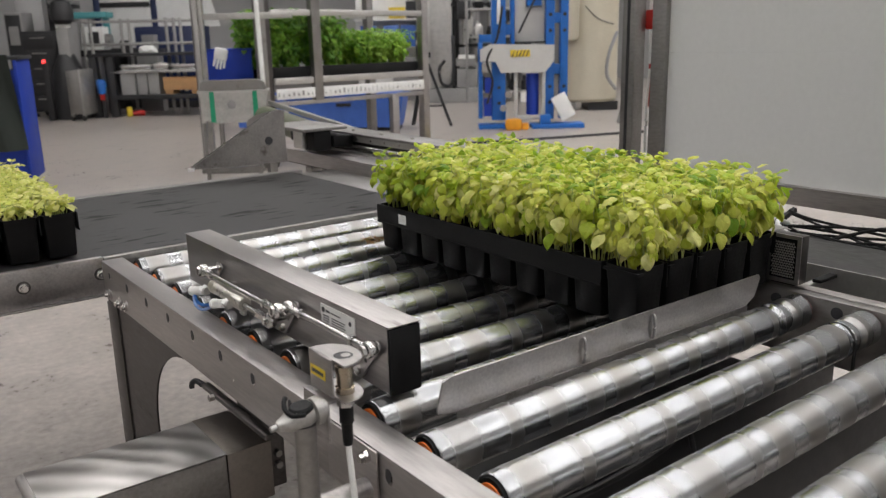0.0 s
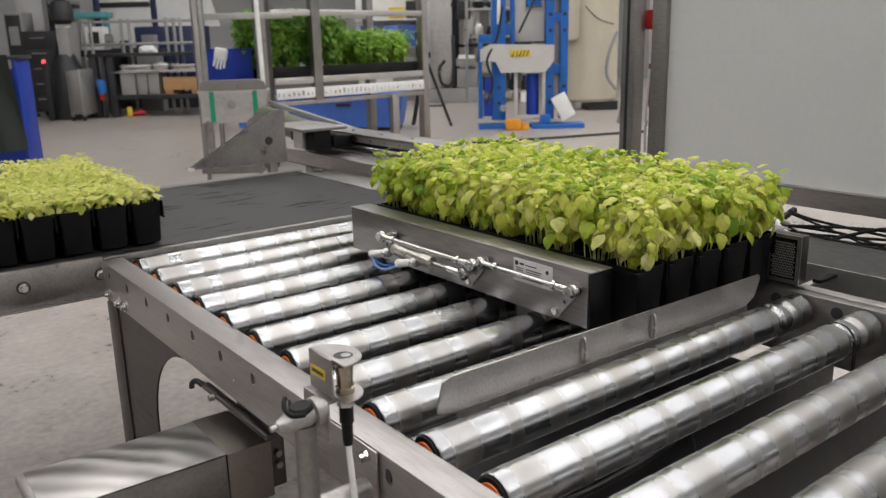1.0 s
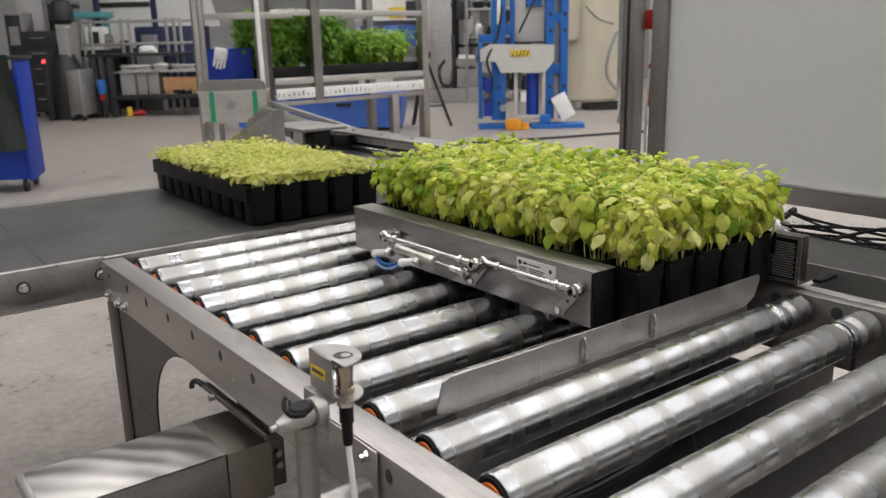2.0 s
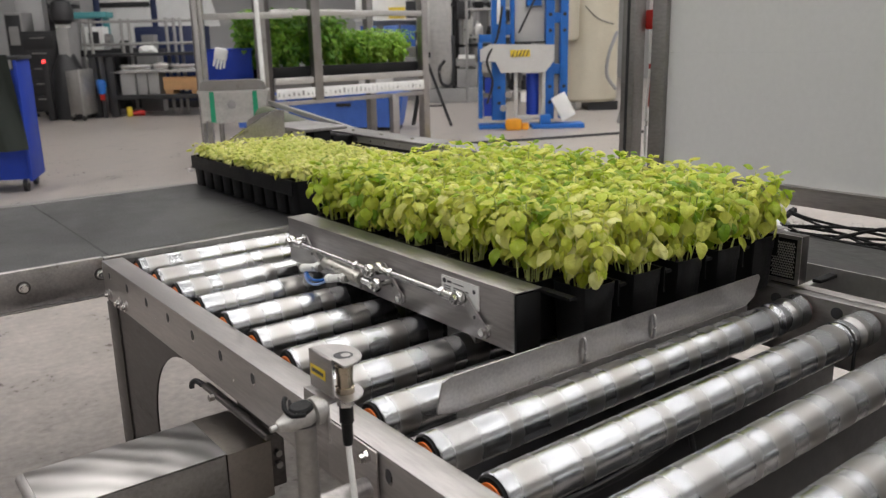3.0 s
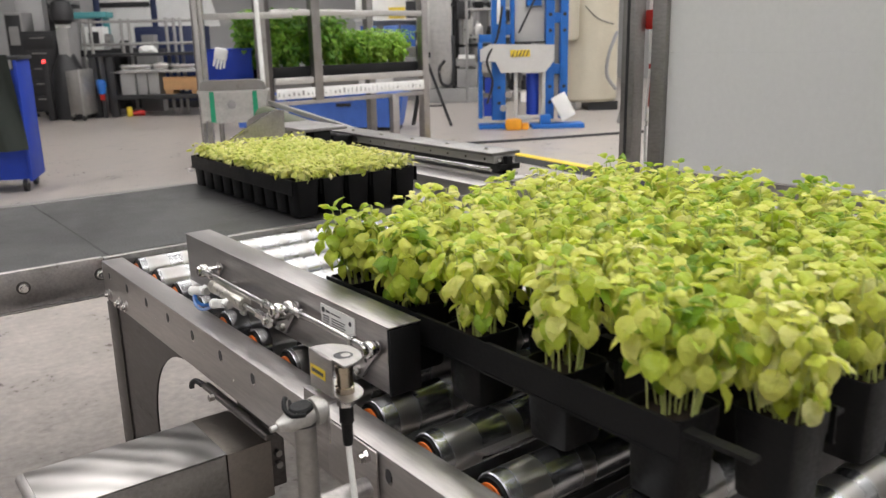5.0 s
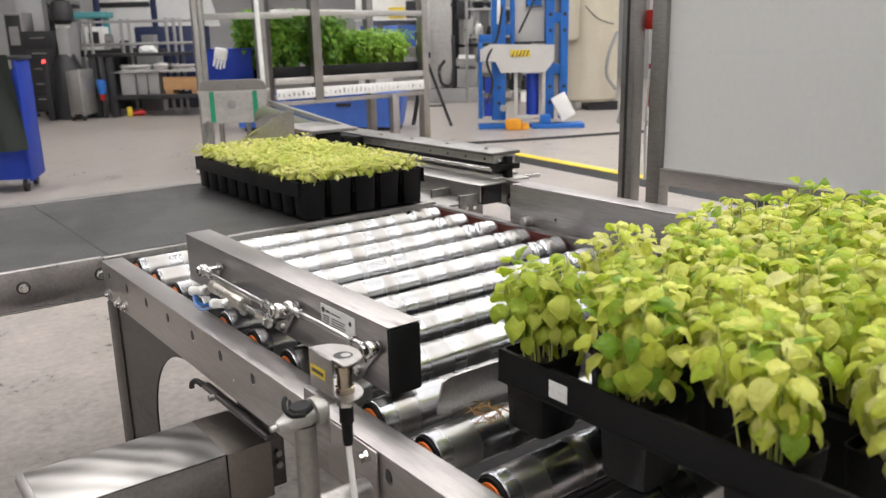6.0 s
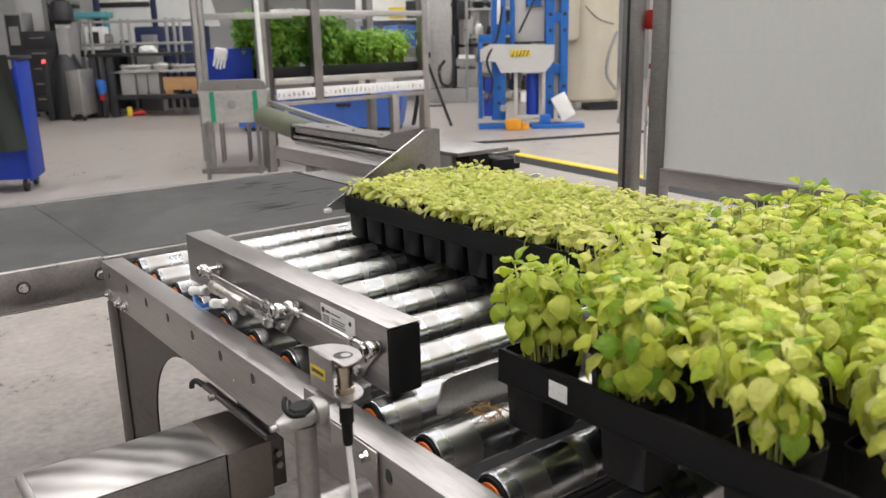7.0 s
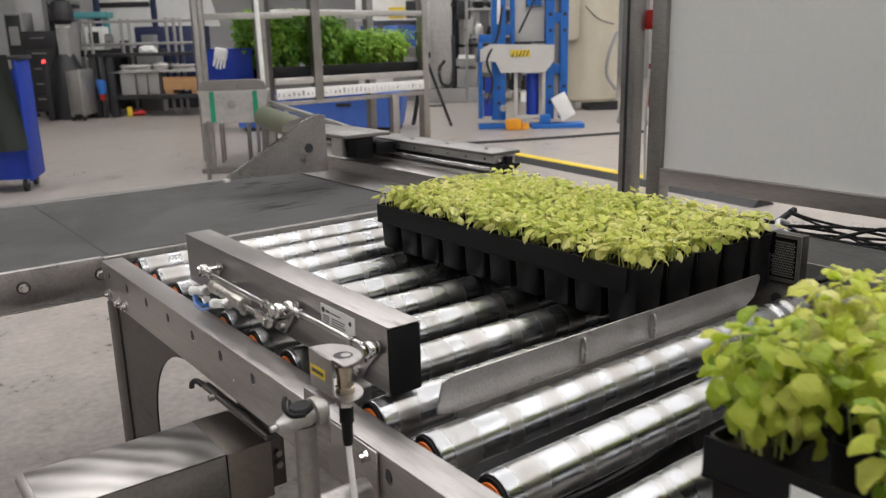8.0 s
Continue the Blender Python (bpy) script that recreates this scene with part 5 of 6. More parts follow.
    part("bottle", lathe(B(), [(0, 0), (0, 0.05), (0.15, 0.07), (0.21, 0.05), (0.22, 0)], 16), BLUE_MID, f)
    part("valve", lathe(B(), [(-0.09, 0), (-0.09, 0.035), (-0.002, 0.04), (-0.001, 0)], 14), RED, f)
    part("bracket", box(B(), -0.02, 0.02, 0.02, 0.08, -0.36, 0.2), DARK, f)


def mill():
    base = pose(2.72, 11.78, 0, 0, 0, FACE)
    t = thing("milling_machine", "grey milling machine with a dark head", "milling machine")
    t.matrix_basis = base
    small(t, "column", (-0.13, 0.05, 0, 0.4, 0.55, 1.42), GREYP, bev=0.03)
    part("head", lathe(B(), [(0, 0.0), (0.0, 0.1), (0.06, 0.155), (0.2, 0.165), (0.32, 0.13), (0.36, 0.06), (0.36, 0)], 18, pose(0, 0, 1.38)), DARK, t)
    part("skirt", lathe(B(), [(0, 0.30), (0.3, 0.28), (0.7, 0.22), (0.95, 0.12), (0.95, 0)], 18, pose(-0.06, 0.1, 0)), DARK, t)
    small(t, "white_band", (-0.115, 0.06, -0.01, 0.1, 1.33, 1.38), WHITE_P)
    l = part("lamp", lathe(B(), [(0, 0), (0, 0.025), (0.02, 0.02), (0.02, 0)], 14, Matrix.Translation((-0.22, -0.3, 0.86)) @ Matrix.Rotation(radians(90), 4, "X")), glow("red_lamp", (1.0, 0.05, 0.05), 3.0), t, "glowing red lamp")
    small(t, "lamp_post", (-0.26, -0.18, -0.29, -0.2, 0, 0.92), DARK)


def far_machines():
    base = pose(3.83, 12.9, 0, 0, 0, FACE)
    spec = [("machine_cabinet", -1.75, -1.30, 0.0, 2.4, WALLM, "tall grey machine cabinet against the hall wall"), ("machine_cabinet", -1.28, -0.98, 0.0, 1.05, NAVY, "dark blue machine cabinet"),
            ("machine_cabinet", -0.92, -0.62, 0.0, 1.38, WHITE_P, "white machine cabinet with a dark opening"), ("machine_cabinet", -0.60, 0.25, 0.0, 1.02, DARK, "low dark machine cabinet"),
            ("machine_cabinet", 0.20, 1.3, 0.0, 1.36, NAVY, "dark blue machine cabinet")]
    for n, x0, x1, z0, z1, m, lab in spec:
        t = thing(n, lab, "cabinet")
        t.matrix_basis = base @ pose((x0 + x1) / 2, 0.2, 0)
        w = (x1 - x0) / 2
        small(t, "body", (-w, w, 0, 0.6, z0, z1), m)
        small(t, "plinth", (-w + 0.02, w - 0.02, -0.01, -0.001, 0.0, 0.12), DARK)
        small(t, "door", (-w + 0.03, w - 0.03, -0.014, -0.001, 0.14, z1 - 0.05), m)
        if m == WHITE_P:
            small(t, "opening", (-w + 0.06, w - 0.05, -0.02, -0.0145, 0.98, 1.22), DARK)
            small(t, "vise", (-0.05, 0.08, -0.1, -0.021, 0.98, 1.08), DARK)
    p = thing("window_panel", "pale sloping window panel in a dark frame", "window panel")
    p.matrix_basis = base @ pose(0.35, 1.0, 0)
    part("pane", prism(B(), [(0.0, 1.36), (1.1, 1.36), (0.75, 2.6), (0.0, 2.6)], Matrix(((1, 0, 0, 0), (0, 0, 1, 0), (0, 1, 0, 0), (0, 0, 0, 1))), 0.03), WHITE_P, p)
    small(p, "mullion", (-0.10, -0.001, -0.02, 0.05, 0.0, 2.6), NAVY)
    q = thing("window_panel", "pale wall panel between dark posts", "window panel")
    q.matrix_basis = base @ pose(-0.6, 1.0, 0)
    small(q, "pane", (-0.05, 0.84, 0, 0.03, 1.0, 2.6), WHITE_P)
    small(q, "post", (-0.16, -0.051, -0.02, 0.05, 0, 2.6), NAVY)
    small(q, "beam", (-0.05, 0.84, -0.03, -0.001, 1.72, 1.80), DARK)
    s = thing("teal_machine_head", "teal machine hood over a spindle", "machine hood")
    s.matrix_basis = base @ pose(-0.38, -0.3, 0)
    small(s, "hood", (-0.34, 0.34, 0, 0.3, 1.50, 1.60), TEAL, bev=0.02)
    small(s, "support", (-0.02, 0.06, 0.1, 0.2, 0, 1.50), GREYP)
    small(s, "bracket", (0.22, 0.3, 0.1, 0.2, 1.15, 1.50), TEAL)
    d = thing("control_box", "dark stack of machine drawers", "drawer unit")
    d.matrix_basis = base @ pose(-0.80, -0.15, 0)
    for z in (1.53, 1.60, 1.67, 1.74):
        small(d, "drawer", (-0.24, 0.16, 0, 0.3, z, z + 0.06), DARK if z in (1.53, 1.67) else GREYP)
    small(d, "stand", (-0.2, 0.12, 0.1, 0.3, 0, 1.53), GREYP)
    r = thing("guard_railing", "grey tubular steel railing behind the bench", "railing")
    r.matrix_basis = pose(3.52, 12.0, 0, 0, 0, FACE)
    for z in (1.08, 1.42):
        part("bar", rod(B(), (-0.55, 0, z), (1.2, 0, z), 0.022, 10), GALV, r)
    for x in (-0.5, -0.38, 0.1, 0.22, 0.8, 0.92, 1.02):
        part("post", rod(B(), (x, 0, 0.0), (x, 0, 1.46), 0.024, 10), GALV, r)


def plant_rack():
    t = thing("plant_rack", "steel plant rack with label rails", "rack")
    t.matrix_basis = pose(2.52, 4.92, 0, 0, 0, 6)
    L = 1.93
    small(t, "post", (0.085, 0.15, 0, 0.09, 0, 2.4), STEEL_DARK)
    small(t, "post", (0.1505, 0.205, 0.02, 0.1, 0, 2.4), DARK_SHADED)
    small(t, "post", (0.60, 0.69, -0.02, 0.05, 0.55, 2.4), STEEL_DARK)
    small(t, "post", (L - 0.03, L + 0.05, 0, 0.08, 0, 2.4), STEEL)
    small(t, "post", (L - 0.03, L + 0.05, 0.85, 0.93, 0, 2.4), STEEL_DARK)
    small(t, "post", (-0.04, 0.05, 0.85, 0.93, 0, 2.4), STEEL_DARK)
    small(t, "post", (L - 0.45, L - 0.37, -0.02, 0.04, 0.0, 0.55), STEEL)
    for z, m, h in ((1.27, ALU, 0.05), (0.70, ALU, 0.055), (0.52, STEEL, 0.035)):
        small(t, "rail", (0.2055, L - 0.032, 0.0, 0.05, z, z + h), m)
        small(t, "rail", (0.142, L - 0.032, 0.86, 0.91, z, z + h), GALV)
    small(t, "shelf", (0.06, L - 0.04, 0.051, 0.859, 0.715, 0.735), DARK)
    small(t, "plant_tray", (0.207, L - 0.05, 0.055, 0.12, 0.736, 0.845), BLACK)
    small(t, "label_rail", (0.2055, L - 0.032, -0.012, -0.001, 0.575, 0.665), LABELM, "white label rail with dark ticks")
    rr = random.Random(9)
    for k in range(34):
        x = 0.22 + k * 0.049
        small(t, "tick", (x, x + rr.choice((0.006, 0.012, 0.02)), -0.0135, -0.0125, 0.60, 0.60 + rr.uniform(0.02, 0.045)), GREYP, bev=0)
    big = [herb_mesh("bush", 120 + k, 64, 4.6, 0.46, 0.056, LEAF_G, 9, 1.4) for k in range(3)]
    low = [herb_mesh("bush", 130 + k, 56, 4.6, 0.30, 0.052, LEAF_L, 7, 1.4) for k in range(3)]
    rr = random.Random(4)
    for k in range(14):
        tall = k < 8
        p = thing("potted_herb", "bushy bright green herb in a black pot", "potted plant", "herbs on the rack")
        x = (0.27 + 0.225 * (k % 4)) if tall else (1.30 + 0.21 * ((k - 8) % 3))
        y = 0.2 + 0.3 * (k // 4 if tall else (k - 8) // 3)
        p.matrix_basis = t.matrix_basis @ pose(x, y, 0.735, 0, 0, rr.uniform(0, 360))
        part("pot", lathe(B(), [(0, 0), (0, 0.05), (0.09, 0.065), (0.09, 0.06), (0.075, 0.055), (0.075, 0)], 16), BLACK, p)
        h = new("foliage", rr.choice(big if tall else low))
        h.parent, h.location = p, (0, 0, 0.075)
        h.scale = (1.15, 1.15, 1.0)


def trough_conveyor():
    t = thing("trough_conveyor", "galvanised trough conveyor with green straps", "conveyor")
    t.matrix_basis = pose(2.0, 4.60, 0, 0, 0, -26)
    m = Matrix(((1, 0, 0, 0), (0, 0, 1, -0.05), (0, 1, 0, 0), (0, 0, 0, 1)))
    part("trough", prism(B(), [(-0.08, 0.69), (0.44, 0.69), (0.40, 0.50), (0.36, 0.46), (0.02, 0.46), (-0.05, 0.50)], m, 0.22), GALV, t)
    part("rim", box(B(), -0.09, 0.45, -0.055, 0.175, 0.691, 0.705, 0.003), ALU, t)
    part("lid", prism(B(), [(-0.07, 0.706), (0.43, 0.706), (0.41, 0.765), (0.36, 0.78), (-0.04, 0.78), (-0.06, 0.765)], m, 0.2), STEEL_DARK, t)
    part("emblem", lathe(B(), [(0, 0.035), (0.002, 0.03), (0.002, 0)], 8, Matrix.Translation((0.16, -0.051, 0.6)) @ Matrix.Rotation(radians(90), 4, "X")), GREYP, t)
    for x in (0.0, 0.32):
        part("strap", box(B(), x, x + 0.035, -0.057, -0.0505, 0.47, 0.70), GREEN, t, "green strap")
    for x in (-0.06, 0.34):
        part("leg", box(B(), x - 0.014, x + 0.014, 0.016, 0.044, 0, 0.459, 0.003), STEEL_DARK, t)
        part("foot", box(B(), x - 0.03, x + 0.03, 0.0, 0.06, 0, 0.015), STEEL_DARK, t)
    part("stretcher", box(B(), -0.0455, 0.3255, 0.02, 0.04, 0.08, 0.105), STEEL_DARK, t)
    d = thing("drum_roller", "large green-grey drum roller beside a trough conveyor", "roller")
    part("drum", rod(B(), (2.35, 4.45, 0.50), (2.33, 2.95, 0.365), 0.085, 24), material("drum_green", (0.16, 0.17, 0.12), 0.4, 0.3, 0.15, 6, 80, 0.01), d)
    part("frame", bar_box(B(), (2.40, 4.40, 0.60), (2.30, 2.75, 0.475), 0.03, 0.03), ALU, d)
    part("leg", box(B(), 2.32, 2.38, 4.3, 4.36, 0, 0.43), STEEL_DARK, d)
    part("leg", box(B(), 2.30, 2.36, 3.00, 3.06, 0, 0.29), STEEL_DARK, d)
    g = thing("work_glove", "white work glove draped over a frame", "glove")
    g.matrix_basis = pose(2.41, 5.32, 0.93, 0, 14, -30) @ Matrix.Diagonal((0.8, 0.8, 0.68, 1))
    bm = B()
    box(bm, -0.07, 0.07, -0.02, 0.02, -0.02, 0.13, 0.018)
    for k in range(4):
        rod(bm, (-0.05 + 0.033 * k, 0, 0.0), (-0.055 + 0.036 * k, 0, -0.11 - 0.02 * (k in (1, 2))), 0.016, 8, 0.011)
    part("glove", bm, WHITE_P, g)
    s = thing("glove_stand", "blue plastic crate on a steel stand", "crate")
    s.matrix_basis = pose(2.52, 5.45, 0, 0, 0, -30)
    small(s, "crate", (-0.17, 0.22, 0, 0.3, 0.70, 0.99), BLUE)
    small(s, "rim", (-0.18, 0.23, -0.01, 0.31, 0.991, 1.01), BLUE)
    for x in (-0.12, 0.12):
        for y in (0.05, 0.23):
            small(s, "leg", (x, x + 0.02, y, y + 0.02, 0, 0.699), STEEL_DARK)
    a = thing("profile_post", "tall aluminium profile post with a handle bar", "post")
    a.matrix_basis = pose(2.24, 4.98, 0, 0, 0, FACE)
    small(a, "profile", (-0.17, -0.13, 0, 0.05, 0, 2.4), ALU)
    small(a, "profile", (-0.129, -0.095, 0.02, 0.06, 0, 2.4), GALV)
    part("handle_bar", rod(B(), (0.36, 0.0, 0.65), (0.34, 0, 2.2), 0.02, 12), WHITE_P, a)
    small(a, "cross_rail", (-0.094, 0.62, 0.03, 0.07, 1.24, 1.29), GALV)
    small(a, "base", (-0.2, 0.3, -0.02, 0.12, 0, 0.04), STEEL_DARK)


def crates_on_floor():
    for x, y, rz, w in ((4.74, 7.13, -23, 1.42), (4.0, 8.0, -20, 0.5)):
        t = thing("blue_crate", "large blue plastic crate on the floor under a rack", "crate", "blue crates")
        t.matrix_basis = pose(x, y, 0, 0, 0, rz - 20)
        bm = B()
        prism(bm, [(-w / 2, -0.25), (w / 2, -0.25), (w / 2, 0.25), (-w / 2, 0.25)], pose(0, 0, 0.05), 0.36)
        for v in bm.verts:
            if v.co.z < 0.1:
                v.co.x *= 0.9
                v.co.y *= 0.9
        part("shell", bm, BLUE_TUB, t)
        small(t, "rim", (-w / 2 - 0.02, w / 2 + 0.02, -0.27, 0.27, 0.411, 0.44), BLUE_TUB)
        small(t, "base", (-w / 2 + 0.08, w / 2 - 0.08, -0.18, 0.18, 0, 0.049), DARK)
        small(t, "handle", (-0.09, 0.09, -0.275, -0.271, 0.30, 0.34), DARK)
        small(t, "handle", (-w / 2 + 0.02, -w / 2 + 0.12, -0.28, -0.271, 0.345, 0.375), WHITE_P)


def stand_and_machines():
    t = thing("trestle", "dark steel trestle stand", "trestle")
    t.matrix_basis = pose(5.74, 6.61, 0, 0, 0, FACE)
    part("leg", bar_box(B(), (-0.17, 0, 0.86), (0.14, 0, 0.0), 0.035, 0.035), DARK, t)
    part("leg", bar_box(B(), (-0.17, 0, 0.86), (-0.34, 0.2, 0.0), 0.035, 0.035), DARK, t)
    part("brace", bar_box(B(), (-0.24, 0.03, 0.25), (0.05, 0.0, 0.25), 0.02, 0.02), DARK, t)
    small(t, "head", (-0.26, -0.10, -0.02, 0.06, 0.83, 0.90), DARK)
    base = pose(8.23, 9.55, 0, 0, 0, FACE)
    m = thing("machine_column", "tall grey machine column with a cable reel", "machine")
    m.matrix_basis = base
    small(m, "column", (-0.34, 0.02, 0, 0.4, 0.25, 2.6), GALV)
    small(m, "rail", (-0.38, -0.341, -0.03, 0.2, 0.0, 2.6), ALU)
    small(m, "base", (-0.4, 0.45, -0.1, 0.6, 0.0, 0.24), GREYP)
    small(m, "control_panel", (-0.58, -0.40, -0.2, 0.0, 0.74, 1.18), DARK)
    small(m, "dark_bar", (0.021, 0.08, -0.02, 0.1, 0.2, 1.1), DARK)
    small(m, "motor_head", (0.13, 0.34, -0.05, 0.3, 1.36, 1.66), DARK)
    small(m, "table", (0.09, 0.42, -0.08, 0.4, 0.60, 0.72), GREYP)
    small(m, "white_tray", (0.13, 0.40, -0.12, 0.3, 0.721, 0.78), WHITE_P)
    small(m, "gearbox", (0.10, 0.44, -0.05, 0.4, 0.25, 0.55), GREYP)
    part("cable_loop", hose(B(), [(-0.1, -0.03, 0.7), (-0.2, -0.04, 0.55), (-0.15, -0.04, 0.32), (0.0, -0.04, 0.3), (0.04, -0.03, 0.5)], 0.025), DARK, m)
    part("dial", rod(B(), (-0.50, -0.21, 1.0), (-0.50, -0.23, 1.0), 0.07, 16), WHITE_P, m)
    part("spindle", rod(B(), (0.24, 0.1, 1.36), (0.24, 0.1, 0.95), 0.05, 14), GALV, m)
    part("lever", rod(B(), (0.24, 0.0, 1.2), (0.42, -0.05, 1.02), 0.02, 10), DARK, m)
    s = thing("shelf_unit", "white shelf unit with blue bins behind the rack", "shelf unit")
    s.matrix_basis = base @ pose(-1.05, 0.6, 0)
    small(s, "panel", (-0.6, 0.55, 0.3, 0.34, 0, 2.4), WHITE_P)
    for z in (0.9, 1.38):
        small(s, "board", (-0.6, 0.55, 0, 0.299, z, z + 0.03), WHITE_P)
    for x in (-0.5, -0.1, 0.2):
        small(s, "bin", (x, x + 0.26, 0.02, 0.28, 0.931, 1.3), BLUE_TUB)
    small(s, "box", (0.0, 0.28, 0.02, 0.28, 1.411, 1.6), YELLOW)
    small(s, "box", (0.3, 0.5, 0.02, 0.28, 1.411, 1.7), DARK)


def blue_press():
    t = thing("hydraulic_press", "blue steel press frame with a pale cross plate", "press")
    t.matrix_basis = pose(6.34, 5.61, 0, 0, 0, FACE)
    for x0, x1 in ((-0.46, -0.30), (0.17, 0.27), (0.34, 0.43)):
        small(t, "column", (x0, x1, 0.0, 0.18, 0.10, 2.5), BLUE_MID)
    small(t, "column", (-0.24, -0.19, 0.05, 0.15, 0.66, 2.5), BLUE_MID)
    for z in (0.62, 1.2):
        small(t, "tie_plate", (0.2705, 0.3395, 0.02, 0.16, z, z + 0.12), BLUE_MID)
    small(t, "tie_plate", (-0.2995, -0.2405, 0.04, 0.15, 1.08, 1.2), BLUE_MID)
    part("cross_plate", prism(B(), [(-0.60, 0.78), (-0.60, 0.92), (-0.48, 0.98), (0.26, 0.96), (0.26, 0.78), (0.16, 0.65), (-0.36, 0.65), (-0.42, 0.78)],
                              Matrix(((1, 0, 0, 0), (0, 0, 1, -0.06), (0, 1, 0, 0), (0, 0, 0, 1))), 0.05), PALE, t, "pale grey cross plate")
    small(t, "hazard_sticker", (-0.25, -0.02, -0.066, -0.0605, 0.83, 0.91), YELLOW, "yellow sticker with dark diagonal stripes")
    for k in range(5):
        part("stripe", prism(B(), [(-0.235 + 0.04 * k, 0.835), (-0.22 + 0.04 * k, 0.835), (-0.19 + 0.04 * k, 0.905), (-0.205 + 0.04 * k, 0.905)], Matrix(((1, 0, 0, 0), (0, 0, 1, -0.068), (0, 1, 0, 0), (0, 0, 0, 1))), 0.0018), INK, t)
    for x0, x1, z0, z1 in ((-0.20, -0.16, 0.12, 0.649), (0.13, 0.168, 0.12, 0.649), (-0.159, 0.129, 0.10, 0.15)):
        small(t, "inner_frame", (x0, x1, 0, 0.05, z0, z1), PALE)
    part("cylinder", rod(B(), (0.03, 0.12, 0.15), (0.03, 0.12, 0.63), 0.075, 18), BLUE, t)
    small(t, "label_plate", (-0.12, -0.05, 0.06, 0.07, 0.30, 0.42), WHITE_P)
    for x in (-0.38, 0.22, 0.385):
        for z in (0.30, 0.48, 1.12, 1.30, 1.48, 1.66):
            part("pin_hole", rod(B(), (x, -0.001, z), (x, -0.006, z), 0.022, 12), DARK, t)
    for x, z in ((-0.33, 0.24), (-0.27, 0.40), (0.30, 0.30)):
        part("gauge", rod(B(), (x, -0.002, z), (x, -0.05, z), 0.04, 14), GREYP, t)
    part("hydraulic_hose", hose(B(), [(-0.52, -0.03, 0.30), (-0.46, -0.09, 0.55), (-0.52, -0.07, 0.80), (-0.40, -0.03, 1.05), (-0.34, -0.02, 1.4)], 0.014), DARK, t)
    small(t, "side_bracket", (-0.545, -0.47, -0.04, 0.1, 0.42, 0.60), BLUE)
    small(t, "valve_block", (-0.58, -0.47, -0.06, 0.05, 0.66, 0.76), GALV)
    small(t, "table", (-0.19, 0.165, -0.03, 0.2, 0.985, 1.0), DARK)
    small(t, "back_plate", (-0.185, 0.16, 0.10, 0.14, 1.001, 2.4), PALE)
    small(t, "ram", (-0.05, 0.12, 0.02, 0.12, 1.40, 2.2), BLUE_MID)
    for x0, x1, y0, y1 in ((-0.62, -0.18, -0.05, 0.22), (0.0, 0.62, -0.12, 0.16)):
        small(t, "foot", (x0, x1, y0, y1, 0.0, 0.05), BLUE_MID)
    small(t, "foot_rib", (0.10, 0.22, -0.1, -0.02, 0.051, 0.16), BLUE_MID)
    small(t, "side_arm", (-0.61, -0.465, 0.0, 0.1, 1.0, 1.09), BLUE_MID)
    small(t, "side_arm", (-0.62, -0.57, 0.0, 0.1, 0.12, 0.999), BLUE_MID)
    small(t, "gear_box", (-0.56, -0.465, -0.02, 0.12, 0.15, 0.36), BLUE)
    small(t, "bin", (-0.40, -0.36, -0.02, -0.001, 1.2, 1.5), WHITE_P)
    part("white_card", (lambda b: (box(b, -0.09, 0.09, -0.005, 0.005, -0.15, 0.15, 0.004), b.transform(Matrix.Translation((0.375, -0.06, 0.25)) @ Matrix.Rotation(radians(-28), 4, "Y")), b)[2])(B()), WHITE_P, t, "white card hung on the frame")
    part("cable", hose(B(), [(0.05, -0.02, 1.5), (-0.05, -0.03, 1.3), (-0.15, -0.03, 1.1)], 0.012), DARK, t)
    y = thing("pedal_switch", "amber foot pedal switch on the floor", "foot pedal")
    y.matrix_basis = pose(6.34, 5.61, 0, 0, 0, FACE) @ pose(-0.19, -0.2, 0)
    part("housing", box(B(), -0.13, 0.06, -0.06, 0.08, 0, 0.13, 0.03), AMBER, y)
    part("pedal", box(B(), 0.0605, 0.14, -0.05, 0.07, 0, 0.08, 0.02), AMBER, y)
    k = thing("storage_tank", "cream cylindrical tank on a dark base", "tank")
    k.matrix_basis = pose(8.46, 6.61, 0, 0, 0, FACE)
    part("shell", lathe(B(), [(0.12, 0.0), (0.12, 0.36), (0.16, 0.40), (2.4, 0.40), (2.4, 0)], 40, pose(0.05, 0.4, 0)), CREAM, k)
    part("side_cover", box(B(), -0.36, -0.18, -0.05, 0.3, 0.98, 2.4, 0.06), CREAM, k)
    part("base", box(B(), 0.0, 0.42, 0.1, 0.7, 0, 0.119), DARK, k)
    part("leg", box(B(), -0.28, -0.18, 0.2, 0.3, 0, 0.125), GREYP, k)
    part("hose", hose(B(), [(0.36, -0.02, 1.1), (0.24, -0.06, 0.8), (0.22, -0.06, 0.5), (0.36, -0.04, 0.30)], 0.025), GREYP, k)
    part("wire", hose(B(), [(-0.1, -0.02, 1.45), (0.08, -0.03, 1.28), (0.3, -0.02, 1.2)], 0.008), DARK, k)
    w = thing("leaning_sheet", "grey metal sheet leaning by a tank", "metal sheet")
    w.matrix_basis = pose(7.4, 5.2, 0, 0, 0, FACE)
    part("sheet", prism(B(), [(0.0, 0), (0.3, 0), (0.3, 1.0), (0.22, 1.0)], Matrix(((1, 0, 0, 0), (0, 0, 1, 0), (0, 1, 0, 0), (0, 0, 0, 1))), 0.02), GREYP, w)
    c = thing("cable_ramp", "yellow and black cable ramp on the floor", "cable ramp")
